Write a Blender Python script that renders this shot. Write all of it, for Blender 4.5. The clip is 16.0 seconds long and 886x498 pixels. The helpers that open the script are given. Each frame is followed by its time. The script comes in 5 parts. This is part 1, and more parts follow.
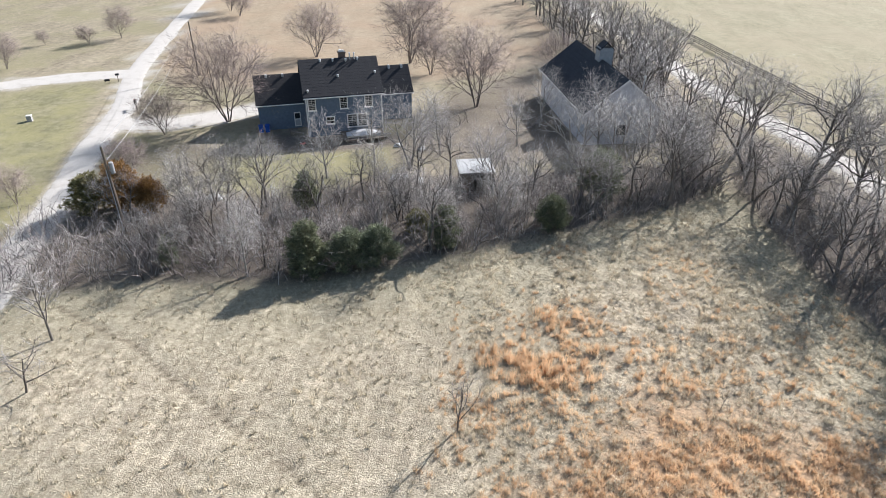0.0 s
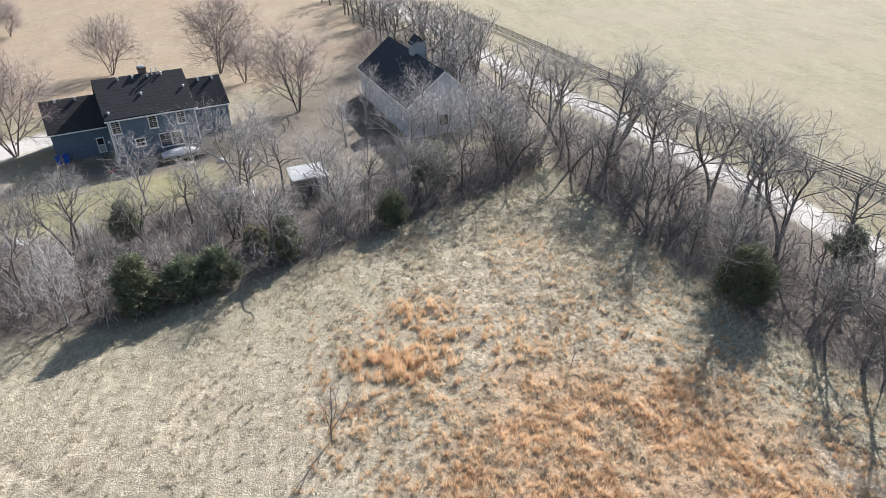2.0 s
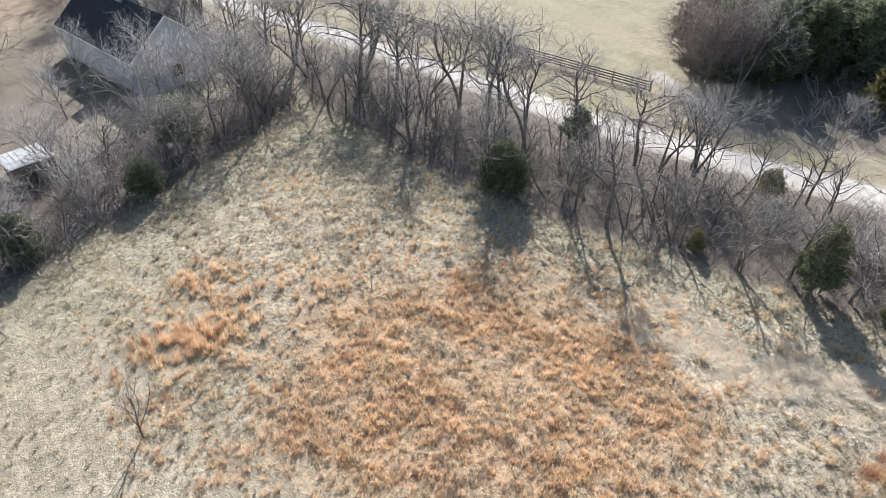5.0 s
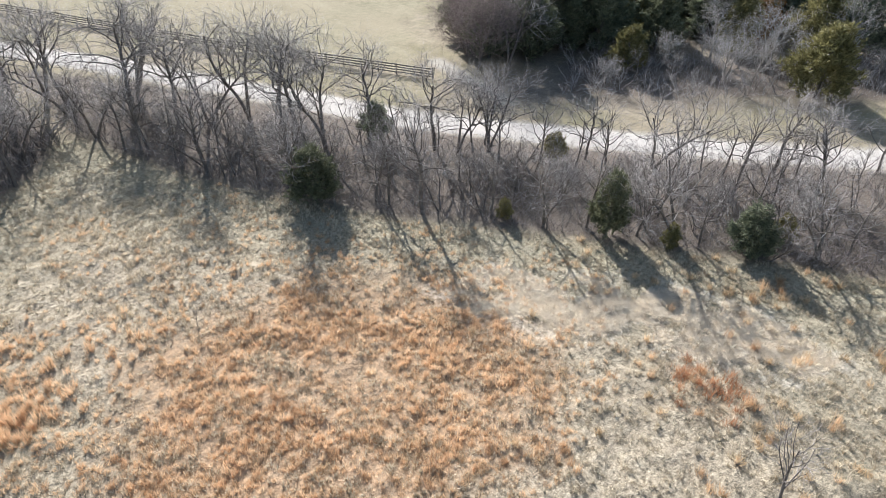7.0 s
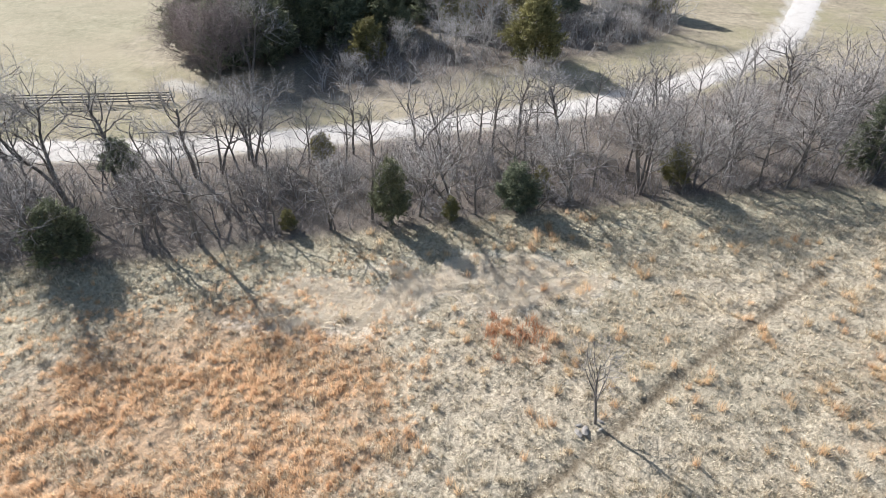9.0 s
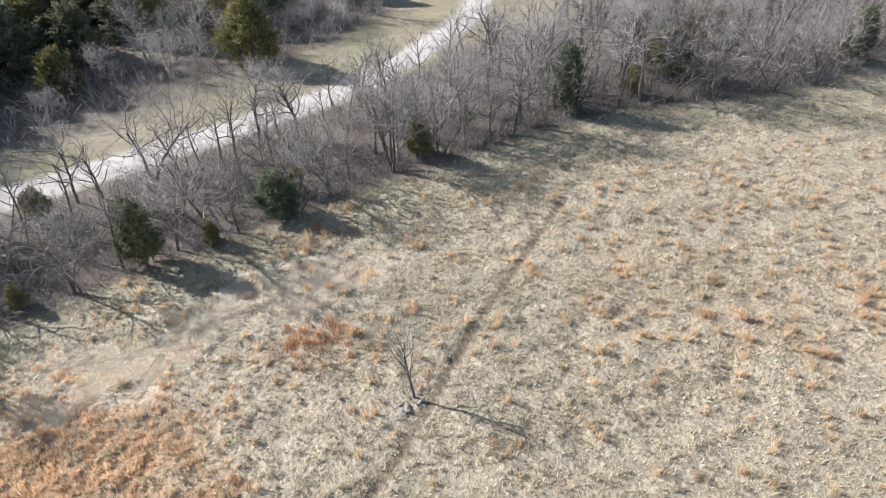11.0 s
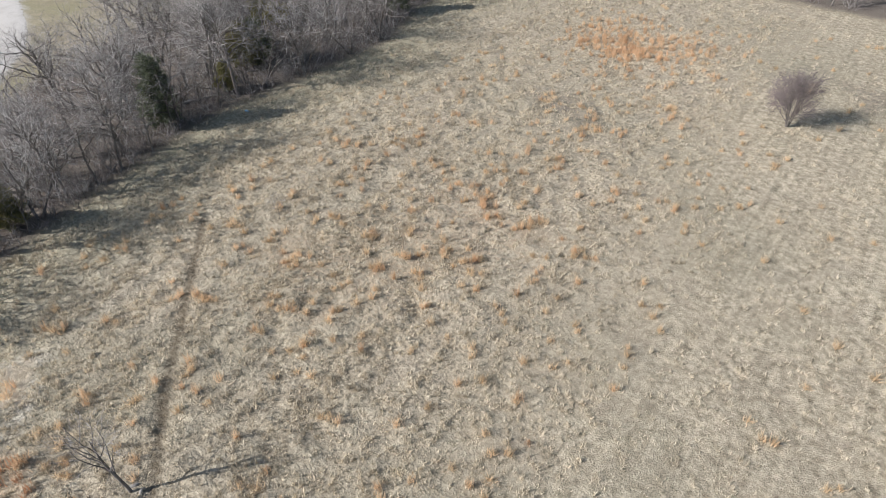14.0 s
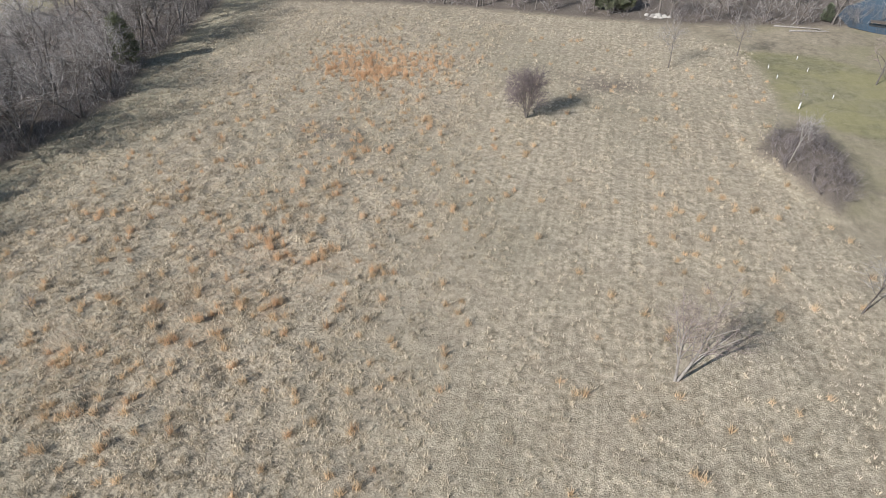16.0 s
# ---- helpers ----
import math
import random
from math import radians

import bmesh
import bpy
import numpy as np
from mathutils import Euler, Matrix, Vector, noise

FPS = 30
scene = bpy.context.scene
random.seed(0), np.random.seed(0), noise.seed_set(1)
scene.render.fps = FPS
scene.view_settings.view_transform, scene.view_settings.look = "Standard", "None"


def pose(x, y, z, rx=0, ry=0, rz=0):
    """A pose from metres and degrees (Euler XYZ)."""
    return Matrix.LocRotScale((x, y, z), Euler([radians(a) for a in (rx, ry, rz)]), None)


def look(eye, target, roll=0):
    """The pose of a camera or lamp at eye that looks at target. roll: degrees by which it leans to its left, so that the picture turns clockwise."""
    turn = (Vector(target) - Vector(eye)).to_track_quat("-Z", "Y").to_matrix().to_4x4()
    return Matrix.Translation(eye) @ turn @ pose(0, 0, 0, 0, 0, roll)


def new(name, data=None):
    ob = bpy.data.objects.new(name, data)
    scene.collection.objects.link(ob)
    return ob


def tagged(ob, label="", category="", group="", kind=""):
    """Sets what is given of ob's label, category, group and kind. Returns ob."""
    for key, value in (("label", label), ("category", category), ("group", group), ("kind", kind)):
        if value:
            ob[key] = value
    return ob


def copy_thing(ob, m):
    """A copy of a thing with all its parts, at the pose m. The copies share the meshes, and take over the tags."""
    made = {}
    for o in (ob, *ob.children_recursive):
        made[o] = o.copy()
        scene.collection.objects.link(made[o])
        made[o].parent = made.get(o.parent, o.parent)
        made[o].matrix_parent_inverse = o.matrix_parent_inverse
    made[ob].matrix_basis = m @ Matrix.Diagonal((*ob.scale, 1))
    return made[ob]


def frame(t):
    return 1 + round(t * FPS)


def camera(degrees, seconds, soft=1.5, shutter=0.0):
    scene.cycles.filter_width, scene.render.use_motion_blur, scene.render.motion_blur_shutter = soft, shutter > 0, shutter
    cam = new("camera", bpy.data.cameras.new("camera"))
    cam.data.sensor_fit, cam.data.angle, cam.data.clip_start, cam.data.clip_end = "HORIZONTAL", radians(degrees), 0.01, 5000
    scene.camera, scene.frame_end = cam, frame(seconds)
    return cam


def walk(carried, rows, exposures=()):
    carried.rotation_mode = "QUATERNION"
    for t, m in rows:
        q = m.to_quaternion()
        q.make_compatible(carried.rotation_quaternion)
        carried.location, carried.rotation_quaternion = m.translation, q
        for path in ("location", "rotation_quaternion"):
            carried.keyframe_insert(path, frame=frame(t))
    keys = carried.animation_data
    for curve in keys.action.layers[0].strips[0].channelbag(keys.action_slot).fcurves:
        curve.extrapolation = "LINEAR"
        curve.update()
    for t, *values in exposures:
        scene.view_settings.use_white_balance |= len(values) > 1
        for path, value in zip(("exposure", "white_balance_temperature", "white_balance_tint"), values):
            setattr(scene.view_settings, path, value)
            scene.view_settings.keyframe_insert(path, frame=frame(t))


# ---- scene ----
cam = camera(71.5, 16.0, soft=0.6)
PATH = [
    (0, (-0.057, 0.093, 30.045), (-1.117, 8.577, 24.858), 0.46),
    (0.5, (-0.074, 0.086, 30.082), (-0.493, 8.625, 24.895), 0.35),
    (1, (-0.066, 0.069, 30.079), (0.076, 8.617, 24.893), 0.24),
    (1.5, (-0.037, 0.055, 30.073), (0.683, 8.575, 24.886), 0.13),
    (2, (-0.001, 0.053, 30.064), (1.408, 8.486, 24.877), 0.04),
    (2.5, (0.065, 0.019, 30.007), (2.171, 8.305, 24.820), -0.13),
    (3, (0.130, -0.052, 29.944), (2.727, 7.886, 24.444), -0.34),
    (3.2, (0.160, -0.087, 29.926), (2.887, 7.688, 24.259), -0.39),
    (5.3, (0.090, -0.224, 30.004), (4.788, 6.206, 23.954), -0.18),
    (5.5, (0.078, -0.217, 29.998), (4.996, 6.045, 23.948), -0.13),
    (6, (0.003, -0.172, 29.981), (5.470, 5.613, 23.929), -0.12),
    (6.5, (-0.104, -0.085, 29.986), (5.884, 5.156, 23.930), 0.03),
    (7, (-0.161, -0.016, 29.999), (6.282, 4.653, 23.943), 0.04),
    (7.5, (-0.151, 0.068, 29.994), (6.708, 4.102, 23.938), 0.09),
    (8, (-0.203, 0.153, 30.009), (7.051, 3.429, 23.956), 0.14),
    (8.5, (-0.263, 0.266, 29.991), (7.312, 2.724, 23.943), 0.22),
    (9, (-0.259, 0.327, 29.972), (7.544, 1.933, 23.927), 0.19),
    (9.5, (-0.219, 0.345, 29.948), (7.720, 1.044, 23.908), 0.05),
    (10, (-0.220, 0.364, 29.916), (7.745, 0.142, 23.874), -0.02),
    (10.2, (-0.207, 0.369, 29.908), (7.738, -0.208, 23.863), -0.03),
    (12.3, (0.248, 0.134, 30.076), (6.956, -3.856, 23.825), -0.12),
    (12.5, (0.260, 0.108, 30.078), (6.780, -4.175, 23.822), -0.14),
    (13, (0.252, 0.011, 30.072), (6.257, -4.957, 23.806), -0.12),
    (13.5, (0.210, -0.091, 30.061), (5.630, -5.683, 23.789), -0.11),
    (14, (0.191, -0.193, 30.063), (4.973, -6.382, 23.831), 0.01),
    (14.5, (0.162, -0.265, 30.057), (4.286, -7.097, 24.030), 0.12),
    (15, (0.125, -0.327, 29.954), (3.568, -7.637, 24.061), 0.18),
    (15.5, (0.069, -0.374, 29.850), (2.779, -7.997, 23.973), 0.21),
    (16, (0.043, -0.363, 29.782), (2.056, -8.213, 23.924), 0.20),
]
walk(cam, [(t, look(eye, target, roll)) for t, eye, target, roll in PATH],
     [(0, 0.82), (5.5, 0.86), (9.5, 0.88), (12.5, 0.62), (13.5, 0.46), (14.5, 0.34), (16, 0.2)])

# ---- light ----
SUN_AZ, SUN_EL = radians(35.5), radians(31.0)
sun_dir = Vector((math.sin(SUN_AZ) * math.cos(SUN_EL), math.cos(SUN_AZ) * math.cos(SUN_EL), math.sin(SUN_EL)))
world = bpy.data.worlds.new("world")
scene.world = world
world.use_nodes = True
wn = world.node_tree
sky = wn.nodes.new("ShaderNodeTexSky")
sky.sky_type, sky.sun_disc = "NISHITA", False
sky.sun_elevation, sky.sun_rotation = SUN_EL, SUN_AZ
sky.dust_density = 1.0
wn.links.new(sky.outputs[0], wn.nodes["Background"].inputs[0])
wn.nodes["Background"].inputs[1].default_value = 0.078
sun_data = bpy.data.lights.new("sun", "SUN")
sun_data.energy, sun_data.angle, sun_data.color = 5.0, radians(0.5), (1.0, 0.972, 0.98)
sun = new("sun", sun_data)
sun.matrix_world = look(sun_dir * 200, (0, 0, 0))


# ---- node materials ----
class Mat:
    """A small builder of node materials."""

    def __init__(self, name, rough=0.9, metal=0.0, spec=0.2):
        self.m = bpy.data.materials.new(name)
        self.m.use_nodes = True
        self.t = self.m.node_tree
        self.b = self.t.nodes["Principled BSDF"]
        self.b.inputs["Roughness"].default_value = rough
        self.b.inputs["Metallic"].default_value = metal
        self.b.inputs["Specular IOR Level"].default_value = spec

    def node(self, kind, **sets):
        n = self.t.nodes.new(kind)
        for key, value in sets.items():
            n.inputs[key].default_value = value
        return n

    def link(self, a, b):
        self.t.links.new(a, b)

    def coords(self, kind="Object"):
        return self.node("ShaderNodeTexCoord").outputs[kind]

    def world_place(self):
        return self.node("ShaderNodeNewGeometry").outputs["Position"]

    def noise(self, scale, detail=4.0, rough=0.6, at=None, stretch=None):
        n = self.node("ShaderNodeTexNoise", Scale=scale, Detail=detail, Roughness=rough)
        src = at or self.world_place()
        if stretch:
            mp = self.node("ShaderNodeMapping")
            mp.inputs["Scale"].default_value = stretch
            self.link(src, mp.inputs["Vector"])
            src = mp.outputs[0]
        self.link(src, n.inputs["Vector"])
        return n.outputs["Fac"]

    def ramp(self, fac, stops):
        r = self.t.nodes.new("ShaderNodeValToRGB")
        els = r.color_ramp.elements
        while len(els) < len(stops):
            els.new(0.5)
        for el, (p, c) in zip(els, stops):
            el.position, el.color = p, (*c, 1)
        self.link(fac, r.inputs[0])
        return r.outputs[0]

    def span(self, fac, lo, hi, a=0.0, b=1.0):
        r = self.t.nodes.new("ShaderNodeMapRange")
        r.inputs[1].default_value, r.inputs[2].default_value = lo, hi
        r.inputs[3].default_value, r.inputs[4].default_value = a, b
        self.link(fac, r.inputs[0])
        return r.outputs[0]

    def math(self, op, a, b):
        n = self.t.nodes.new("ShaderNodeMath")
        n.operation = op
        for k, v in enumerate((a, b)):
            if isinstance(v, (int, float)):
                n.inputs[k].default_value = v
            else:
                self.link(v, n.inputs[k])
        return n.outputs[0]

    def mix(self, fac, a, b, mode="MIX"):
        n = self.t.nodes.new("ShaderNodeMix")
        n.data_type, n.blend_type = "RGBA", mode
        for k, v in ((0, fac), (6, a), (7, b)):
            if isinstance(v, (int, float)):
                n.inputs[k].default_value = v
            elif isinstance(v, tuple):
                n.inputs[k].default_value = (*v, 1)
            else:
                self.link(v, n.inputs[k])
        return n.outputs[2]

    def attr(self, name):
        n = self.t.nodes.new("ShaderNodeAttribute")
        n.attribute_name = name
        return n.outputs["Fac"]

    def bump(self, height, strength=0.4, distance=0.05):
        n = self.node("ShaderNodeBump", Strength=strength, Distance=distance)
        self.link(height, n.inputs["Height"])
        self.link(n.outputs[0], self.b.inputs["Normal"])

    def color(self, c):
        if isinstance(c, tuple):
            self.b.inputs["Base Color"].default_value = (*c, 1)
        else:
            self.link(c, self.b.inputs["Base Color"])
        return self.m

    def translucent(self, c, amount):
        out = self.t.nodes["Material Output"]
        tr = self.node("ShaderNodeBsdfTranslucent")
        if isinstance(c, tuple):
            tr.inputs[0].default_value = (*c, 1)
        else:
            self.link(c, tr.inputs[0])
        mx = self.node("ShaderNodeMixShader", Fac=amount)
        self.link(self.b.outputs[0], mx.inputs[1])
        self.link(tr.outputs[0], mx.inputs[2])
        self.link(mx.outputs[0], out.inputs[0])

    def island(self):
        return self.node("ShaderNodeNewGeometry").outputs["Random Per Island"]

    def each(self):
        return self.node("ShaderNodeObjectInfo").outputs["Random"]


def speckled(name, a, b, scale=6.0, rough=0.85, bump=0.2, fine=40.0, stretch=None):
    """Two tones mixed by coarse and fine noise, with a fine relief."""
    m = Mat(name, rough)
    at = m.coords()
    n = m.math("ADD", m.math("MULTIPLY", m.noise(scale, 4, 0.6, at, stretch), 0.6), m.math("MULTIPLY", m.noise(fine, 3, 0.6, at, stretch), 0.4))
    c = m.mix(m.span(n, 0.3, 0.7), a, b)
    c = m.mix(0.25, c, m.mix(m.each(), (0.25, 0.25, 0.25), (0.75, 0.75, 0.75)), "OVERLAY")
    m.bump(n, bump, 0.02)
    return m.color(c)


def ground_material():
    m = Mat("dry_grassland", 0.95, 0, 0.1)
    at = m.world_place()
    big, mid = m.noise(0.045, 4, 0.6, at), m.noise(0.35, 4, 0.65, at)
    clump, fine = m.noise(2.6, 4, 0.65, at), m.noise(14.0, 4, 0.7, at)
    coarse, wild = m.attr("coarse"), m.attr("wild")
    lump, tuft = m.noise(3.4, 2, 0.5, at), m.noise(9.0, 4, 0.65, at)
    streak = m.noise(1.0, 5, 0.7, at, (2.4, 0.17, 1.0))
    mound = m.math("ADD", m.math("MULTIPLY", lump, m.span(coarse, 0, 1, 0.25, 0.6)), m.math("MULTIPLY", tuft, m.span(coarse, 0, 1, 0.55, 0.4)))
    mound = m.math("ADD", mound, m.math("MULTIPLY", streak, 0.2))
    # Thatch in low spots between clumps is darkened, standing in for shade there.
    shaded_thatch = m.mix(coarse, (0.30, 0.26, 0.19), (0.125, 0.105, 0.075))
    grass = m.mix(m.span(mound, 0.42, 0.66), shaded_thatch, (0.60, 0.525, 0.395))
    rows = m.noise(1.0, 4, 0.65, at, (1.7, 0.05, 1.0))
    flock = m.noise(1.5, 6, 0.85, at)
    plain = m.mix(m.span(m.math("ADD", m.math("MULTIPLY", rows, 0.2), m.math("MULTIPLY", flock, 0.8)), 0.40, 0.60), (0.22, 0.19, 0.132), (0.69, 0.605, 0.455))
    grass = m.mix(m.math("MULTIPLY", m.span(flock, 0.42, 0.58, 0.4, 0.0), coarse), grass, shaded_thatch)
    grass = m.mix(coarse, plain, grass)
    grass = m.mix(m.math("MULTIPLY", m.span(streak, 0.48, 0.66), 0.4), grass, (0.31, 0.265, 0.19))
    grass = m.mix(m.math("MULTIPLY", m.span(mid, 0.4, 0.7), 0.5), grass, (0.34, 0.285, 0.215))
    grass = m.mix(m.math("MULTIPLY", m.span(big, 0.45, 0.7), 0.5), grass, (0.27, 0.25, 0.18))
    mottle = m.math("ADD", m.math("MULTIPLY", m.noise(0.9, 6, 0.8, at), 0.6), m.math("MULTIPLY", m.noise(0.22, 5, 0.75, at, (1.0, 0.35, 1.0)), 0.4))
    mowed = m.mix(m.span(mottle, 0.36, 0.62), (0.20, 0.185, 0.115), (0.38, 0.345, 0.24))
    mowed = m.mix(m.math("MULTIPLY", m.span(m.noise(0.05, 5, 0.65, at), 0.42, 0.62), 0.7), mowed, (0.34, 0.295, 0.205))
    straw = m.mix(m.span(mottle, 0.36, 0.62), (0.25, 0.20, 0.14), (0.42, 0.345, 0.25))
    straw = m.mix(m.math("MULTIPLY", m.span(m.noise(0.06, 5, 0.65, at), 0.45, 0.62), 0.6), straw, (0.36, 0.265, 0.185))
    lawn = m.mix(m.span(mottle, 0.36, 0.62), (0.15, 0.15, 0.08), (0.33, 0.30, 0.195))
    lawn = m.mix(m.math("MULTIPLY", m.span(m.noise(0.16, 5, 0.65, at), 0.42, 0.6), 0.6), lawn, (0.32, 0.295, 0.15))
    rust = m.mix(m.span(clump, 0.3, 0.7), (0.27, 0.19, 0.125), (0.56, 0.395, 0.25))
    blond = m.mix(m.span(clump, 0.25, 0.6), (0.62, 0.55, 0.44), (0.86, 0.79, 0.66))
    # Leaf litter; also the tone of the shadow painted before the blue house.
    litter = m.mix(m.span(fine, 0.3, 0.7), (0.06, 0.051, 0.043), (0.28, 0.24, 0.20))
    soil = m.mix(m.span(fine, 0.3, 0.7), (0.09, 0.072, 0.05), (0.20, 0.165, 0.115))
    dust = m.mix(m.span(m.noise(3.0, 5, 0.7, at), 0.3, 0.7), (0.36, 0.33, 0.28), (0.50, 0.47, 0.41))

    def soft(name, width=0.35):
        n = m.math("MULTIPLY", m.math("SUBTRACT", m.math("ADD", m.math("MULTIPLY", clump, 0.6), m.math("MULTIPLY", mid, 0.4)), 0.5), 1.6)
        return m.span(m.math("ADD", m.attr(name), n), 0.5 - width, 0.5 + width)

    rough_turf = m.mix(m.span(mottle, 0.38, 0.62), (0.19, 0.165, 0.12), (0.42, 0.365, 0.265))
    rough_turf = m.mix(m.math("MULTIPLY", m.span(m.noise(0.07, 5, 0.65, at), 0.45, 0.6), 0.7), rough_turf, (0.27, 0.25, 0.15))
    c = m.mix(m.attr("wild"), rough_turf, grass)
    # Greener grass near trees, its low gaps darkened with painted shade too.
    c = m.mix(m.math("MULTIPLY", soft("moist"), 0.4), c, m.mix(m.span(mound, 0.42, 0.66), (0.19, 0.185, 0.115), (0.44, 0.42, 0.295)))
    c = m.mix(soft("mowed", 0.2), c, mowed)
    c = m.mix(soft("straw", 0.2), c, straw)
    c = m.mix(soft("lawn"), c, lawn)
    c = m.mix(soft("rust"), c, rust)
    c = m.mix(soft("blond"), c, blond)
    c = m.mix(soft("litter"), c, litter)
    c = m.mix(soft("soil"), c, soil)
    c = m.mix(soft("dust", 0.3), c, dust)
    c = m.mix(0.6, c, m.mix(m.span(fine, 0.3, 0.7), (0.2, 0.2, 0.2), (0.8, 0.8, 0.8)), "OVERLAY")
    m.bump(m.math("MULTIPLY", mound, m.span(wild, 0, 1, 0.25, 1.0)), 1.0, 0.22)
    return m.color(c)


def gravel_material():
    m = Mat("pale_limestone_gravel", 0.95, 0, 0.1)
    at = m.world_place()
    grain, patch = m.noise(16.0, 5, 0.75, at), m.noise(0.5, 5, 0.65, at)
    c = m.mix(m.span(grain, 0.3, 0.7), (0.42, 0.395, 0.355), (0.66, 0.635, 0.595))
    c = m.mix(m.math("MULTIPLY", m.span(patch, 0.5, 0.75), 0.6), c, (0.36, 0.33, 0.285))
    edge = m.math("ADD", m.attr("verge"), m.math("MULTIPLY", m.math("SUBTRACT", m.noise(1.2, 5, 0.7, at), 0.5), 1.8))
    c = m.mix(m.span(edge, 0.55, 0.85), c, (0.30, 0.26, 0.17))
    m.bump(grain, 0.5, 0.04)
    return m.color(c)


def grass_material(name, dark, pale, glow):
    m = Mat(name, 0.85, 0, 0.15)
    c = m.mix(m.math("ADD", m.math("MULTIPLY", m.island(), 0.4), m.math("MULTIPLY", m.attr("tone"), 0.6)), dark, pale)
    c = m.mix(m.span(m.noise(0.5, 3, 0.6), 0.35, 0.65), c, m.mix(0.5, c, pale))
    m.translucent(c, glow)
    return m.color(c)


def bark_material(name, dark, pale):
    m = Mat(name, 0.9, 0, 0.15)
    at = m.coords()
    n = m.noise(5.0, 5, 0.7, at, (1, 1, 0.25))
    c = m.mix(m.span(n, 0.3, 0.7), dark, pale)
    c = m.mix(0.3, c, m.mix(m.each(), (0.3, 0.28, 0.27), (0.72, 0.7, 0.68)), "OVERLAY")
    m.bump(n, 0.5, 0.03)
    return m.color(c)


def twig_material(name, dark, pale):
    m = Mat(name, 0.75, 0, 0.3)
    c = m.mix(m.island(), dark, pale)
    c = m.mix(0.3, c, m.mix(m.each(), (0.3, 0.28, 0.27), (0.72, 0.7, 0.68)), "OVERLAY")
    return m.color(c)


def leaf_material(name, dark, pale):
    m = Mat(name, 0.7, 0, 0.25)
    c = m.mix(m.island(), dark, pale)
    c = m.mix(m.math("MULTIPLY", m.each(), 0.35), c, (0.14, 0.12, 0.035))
    m.translucent(c, 0.3)
    return m.color(c)


GROUND, GRAVEL = ground_material(), gravel_material()
TAN_GRASS = grass_material("dry_tan_grass", (0.26, 0.225, 0.16), (0.84, 0.745, 0.57), 0.4)
MAT_GRASS = grass_material("matted_grass", (0.20, 0.17, 0.122), (0.84, 0.745, 0.58), 0.3)
BLOND_GRASS = grass_material("bleached_blond_grass", (0.68, 0.60, 0.48), (0.90, 0.83, 0.70), 0.35)
RUST_GRASS = grass_material("rust_orange_bluestem", (0.43, 0.255, 0.14), (0.90, 0.69, 0.465), 0.48)
TUSSOCK = grass_material("tan_tussock_grass", (0.46, 0.34, 0.21), (0.86, 0.68, 0.46), 0.5)
RED_GRASS = grass_material("red_brown_bluestem", (0.33, 0.16, 0.09), (0.60, 0.34, 0.19), 0.45)
BARK = bark_material("grey_brown_bark", (0.07, 0.061, 0.055), (0.26, 0.24, 0.22))
YARD_BARK = bark_material("reddish_grey_bark", (0.10, 0.082, 0.074), (0.30, 0.26, 0.24))
PALE_BARK = bark_material("pale_grey_bark", (0.20, 0.185, 0.165), (0.46, 0.44, 0.41))
TWIG = twig_material("grey_twigs", (0.10, 0.093, 0.087), (0.54, 0.515, 0.495))
BRUSH_TWIG = twig_material("grey_brown_brush", (0.06, 0.055, 0.051), (0.50, 0.473, 0.455))
BRUSH_RED = twig_material("reddish_brush", (0.055, 0.047, 0.045), (0.47, 0.42, 0.405))
PALE_TWIG = twig_material("silver_twigs", (0.32, 0.305, 0.29), (0.62, 0.60, 0.585))
RED_TWIG = twig_material("reddish_brown_twigs", (0.11, 0.085, 0.078), (0.48, 0.40, 0.375))
DARK_TWIG = twig_material("purplish_brown_twigs", (0.06, 0.048, 0.05), (0.30, 0.25, 0.25))
CEDAR_LEAF = leaf_material("cedar_foliage", (0.085, 0.108, 0.078), (0.31, 0.34, 0.225))
OLIVE_LEAF = leaf_material("olive_cedar_foliage", (0.13, 0.122, 0.055), (0.36, 0.335, 0.155))
BRONZE_LEAF = leaf_material("bronze_cedar_foliage", (0.16, 0.085, 0.032), (0.40, 0.225, 0.09))


# ---- mesh helpers ----
def mesh_of(name, verts, faces, material):
    """A mesh from arrays of vertices and triangles."""
    me = bpy.data.meshes.new(name)
    v, f = np.asarray(verts, np.float32).reshape(-1, 3), np.asarray(faces, np.int32).reshape(-1, 3)
    me.vertices.add(len(v))
    me.vertices.foreach_set("co", v.ravel())
    me.loops.add(f.size)
    me.loops.foreach_set("vertex_index", f.ravel())
    me.polygons.add(len(f))
    me.polygons.foreach_set("loop_start", np.arange(0, f.size, 3, dtype=np.int32))
    me.update(calc_edges=True)
    me.materials.append(material)
    return me


def part(name, bm, material, parent, label=""):
    me = bpy.data.meshes.new(name)
    bm.to_mesh(me)
    bm.free()
    me.materials.append(material)
    ob = new(name, me)
    ob.parent = parent
    return tagged(ob, label)


def part_mesh(name, me, parent, label=""):
    ob = new(name, me)
    ob.parent = parent
    return tagged(ob, label)


def box(bm, x0, y0, z0, x1, y1, z1, bevel=0.0):
    m = Matrix.Translation(((x0 + x1) / 2, (y0 + y1) / 2, (z0 + z1) / 2)) @ Matrix.Diagonal((x1 - x0, y1 - y0, z1 - z0, 1))
    r = bmesh.ops.create_cube(bm, size=1, matrix=m)
    if bevel:
        edges = list({e for v in r["verts"] for e in v.link_edges})
        bmesh.ops.bevel(bm, geom=edges, offset=bevel, segments=1, affect="EDGES")
    return bm


def boxes(*rows, bevel=0.0):
    bm = bmesh.new()
    for r in rows:
        box(bm, *r, bevel=bevel)
    return bm


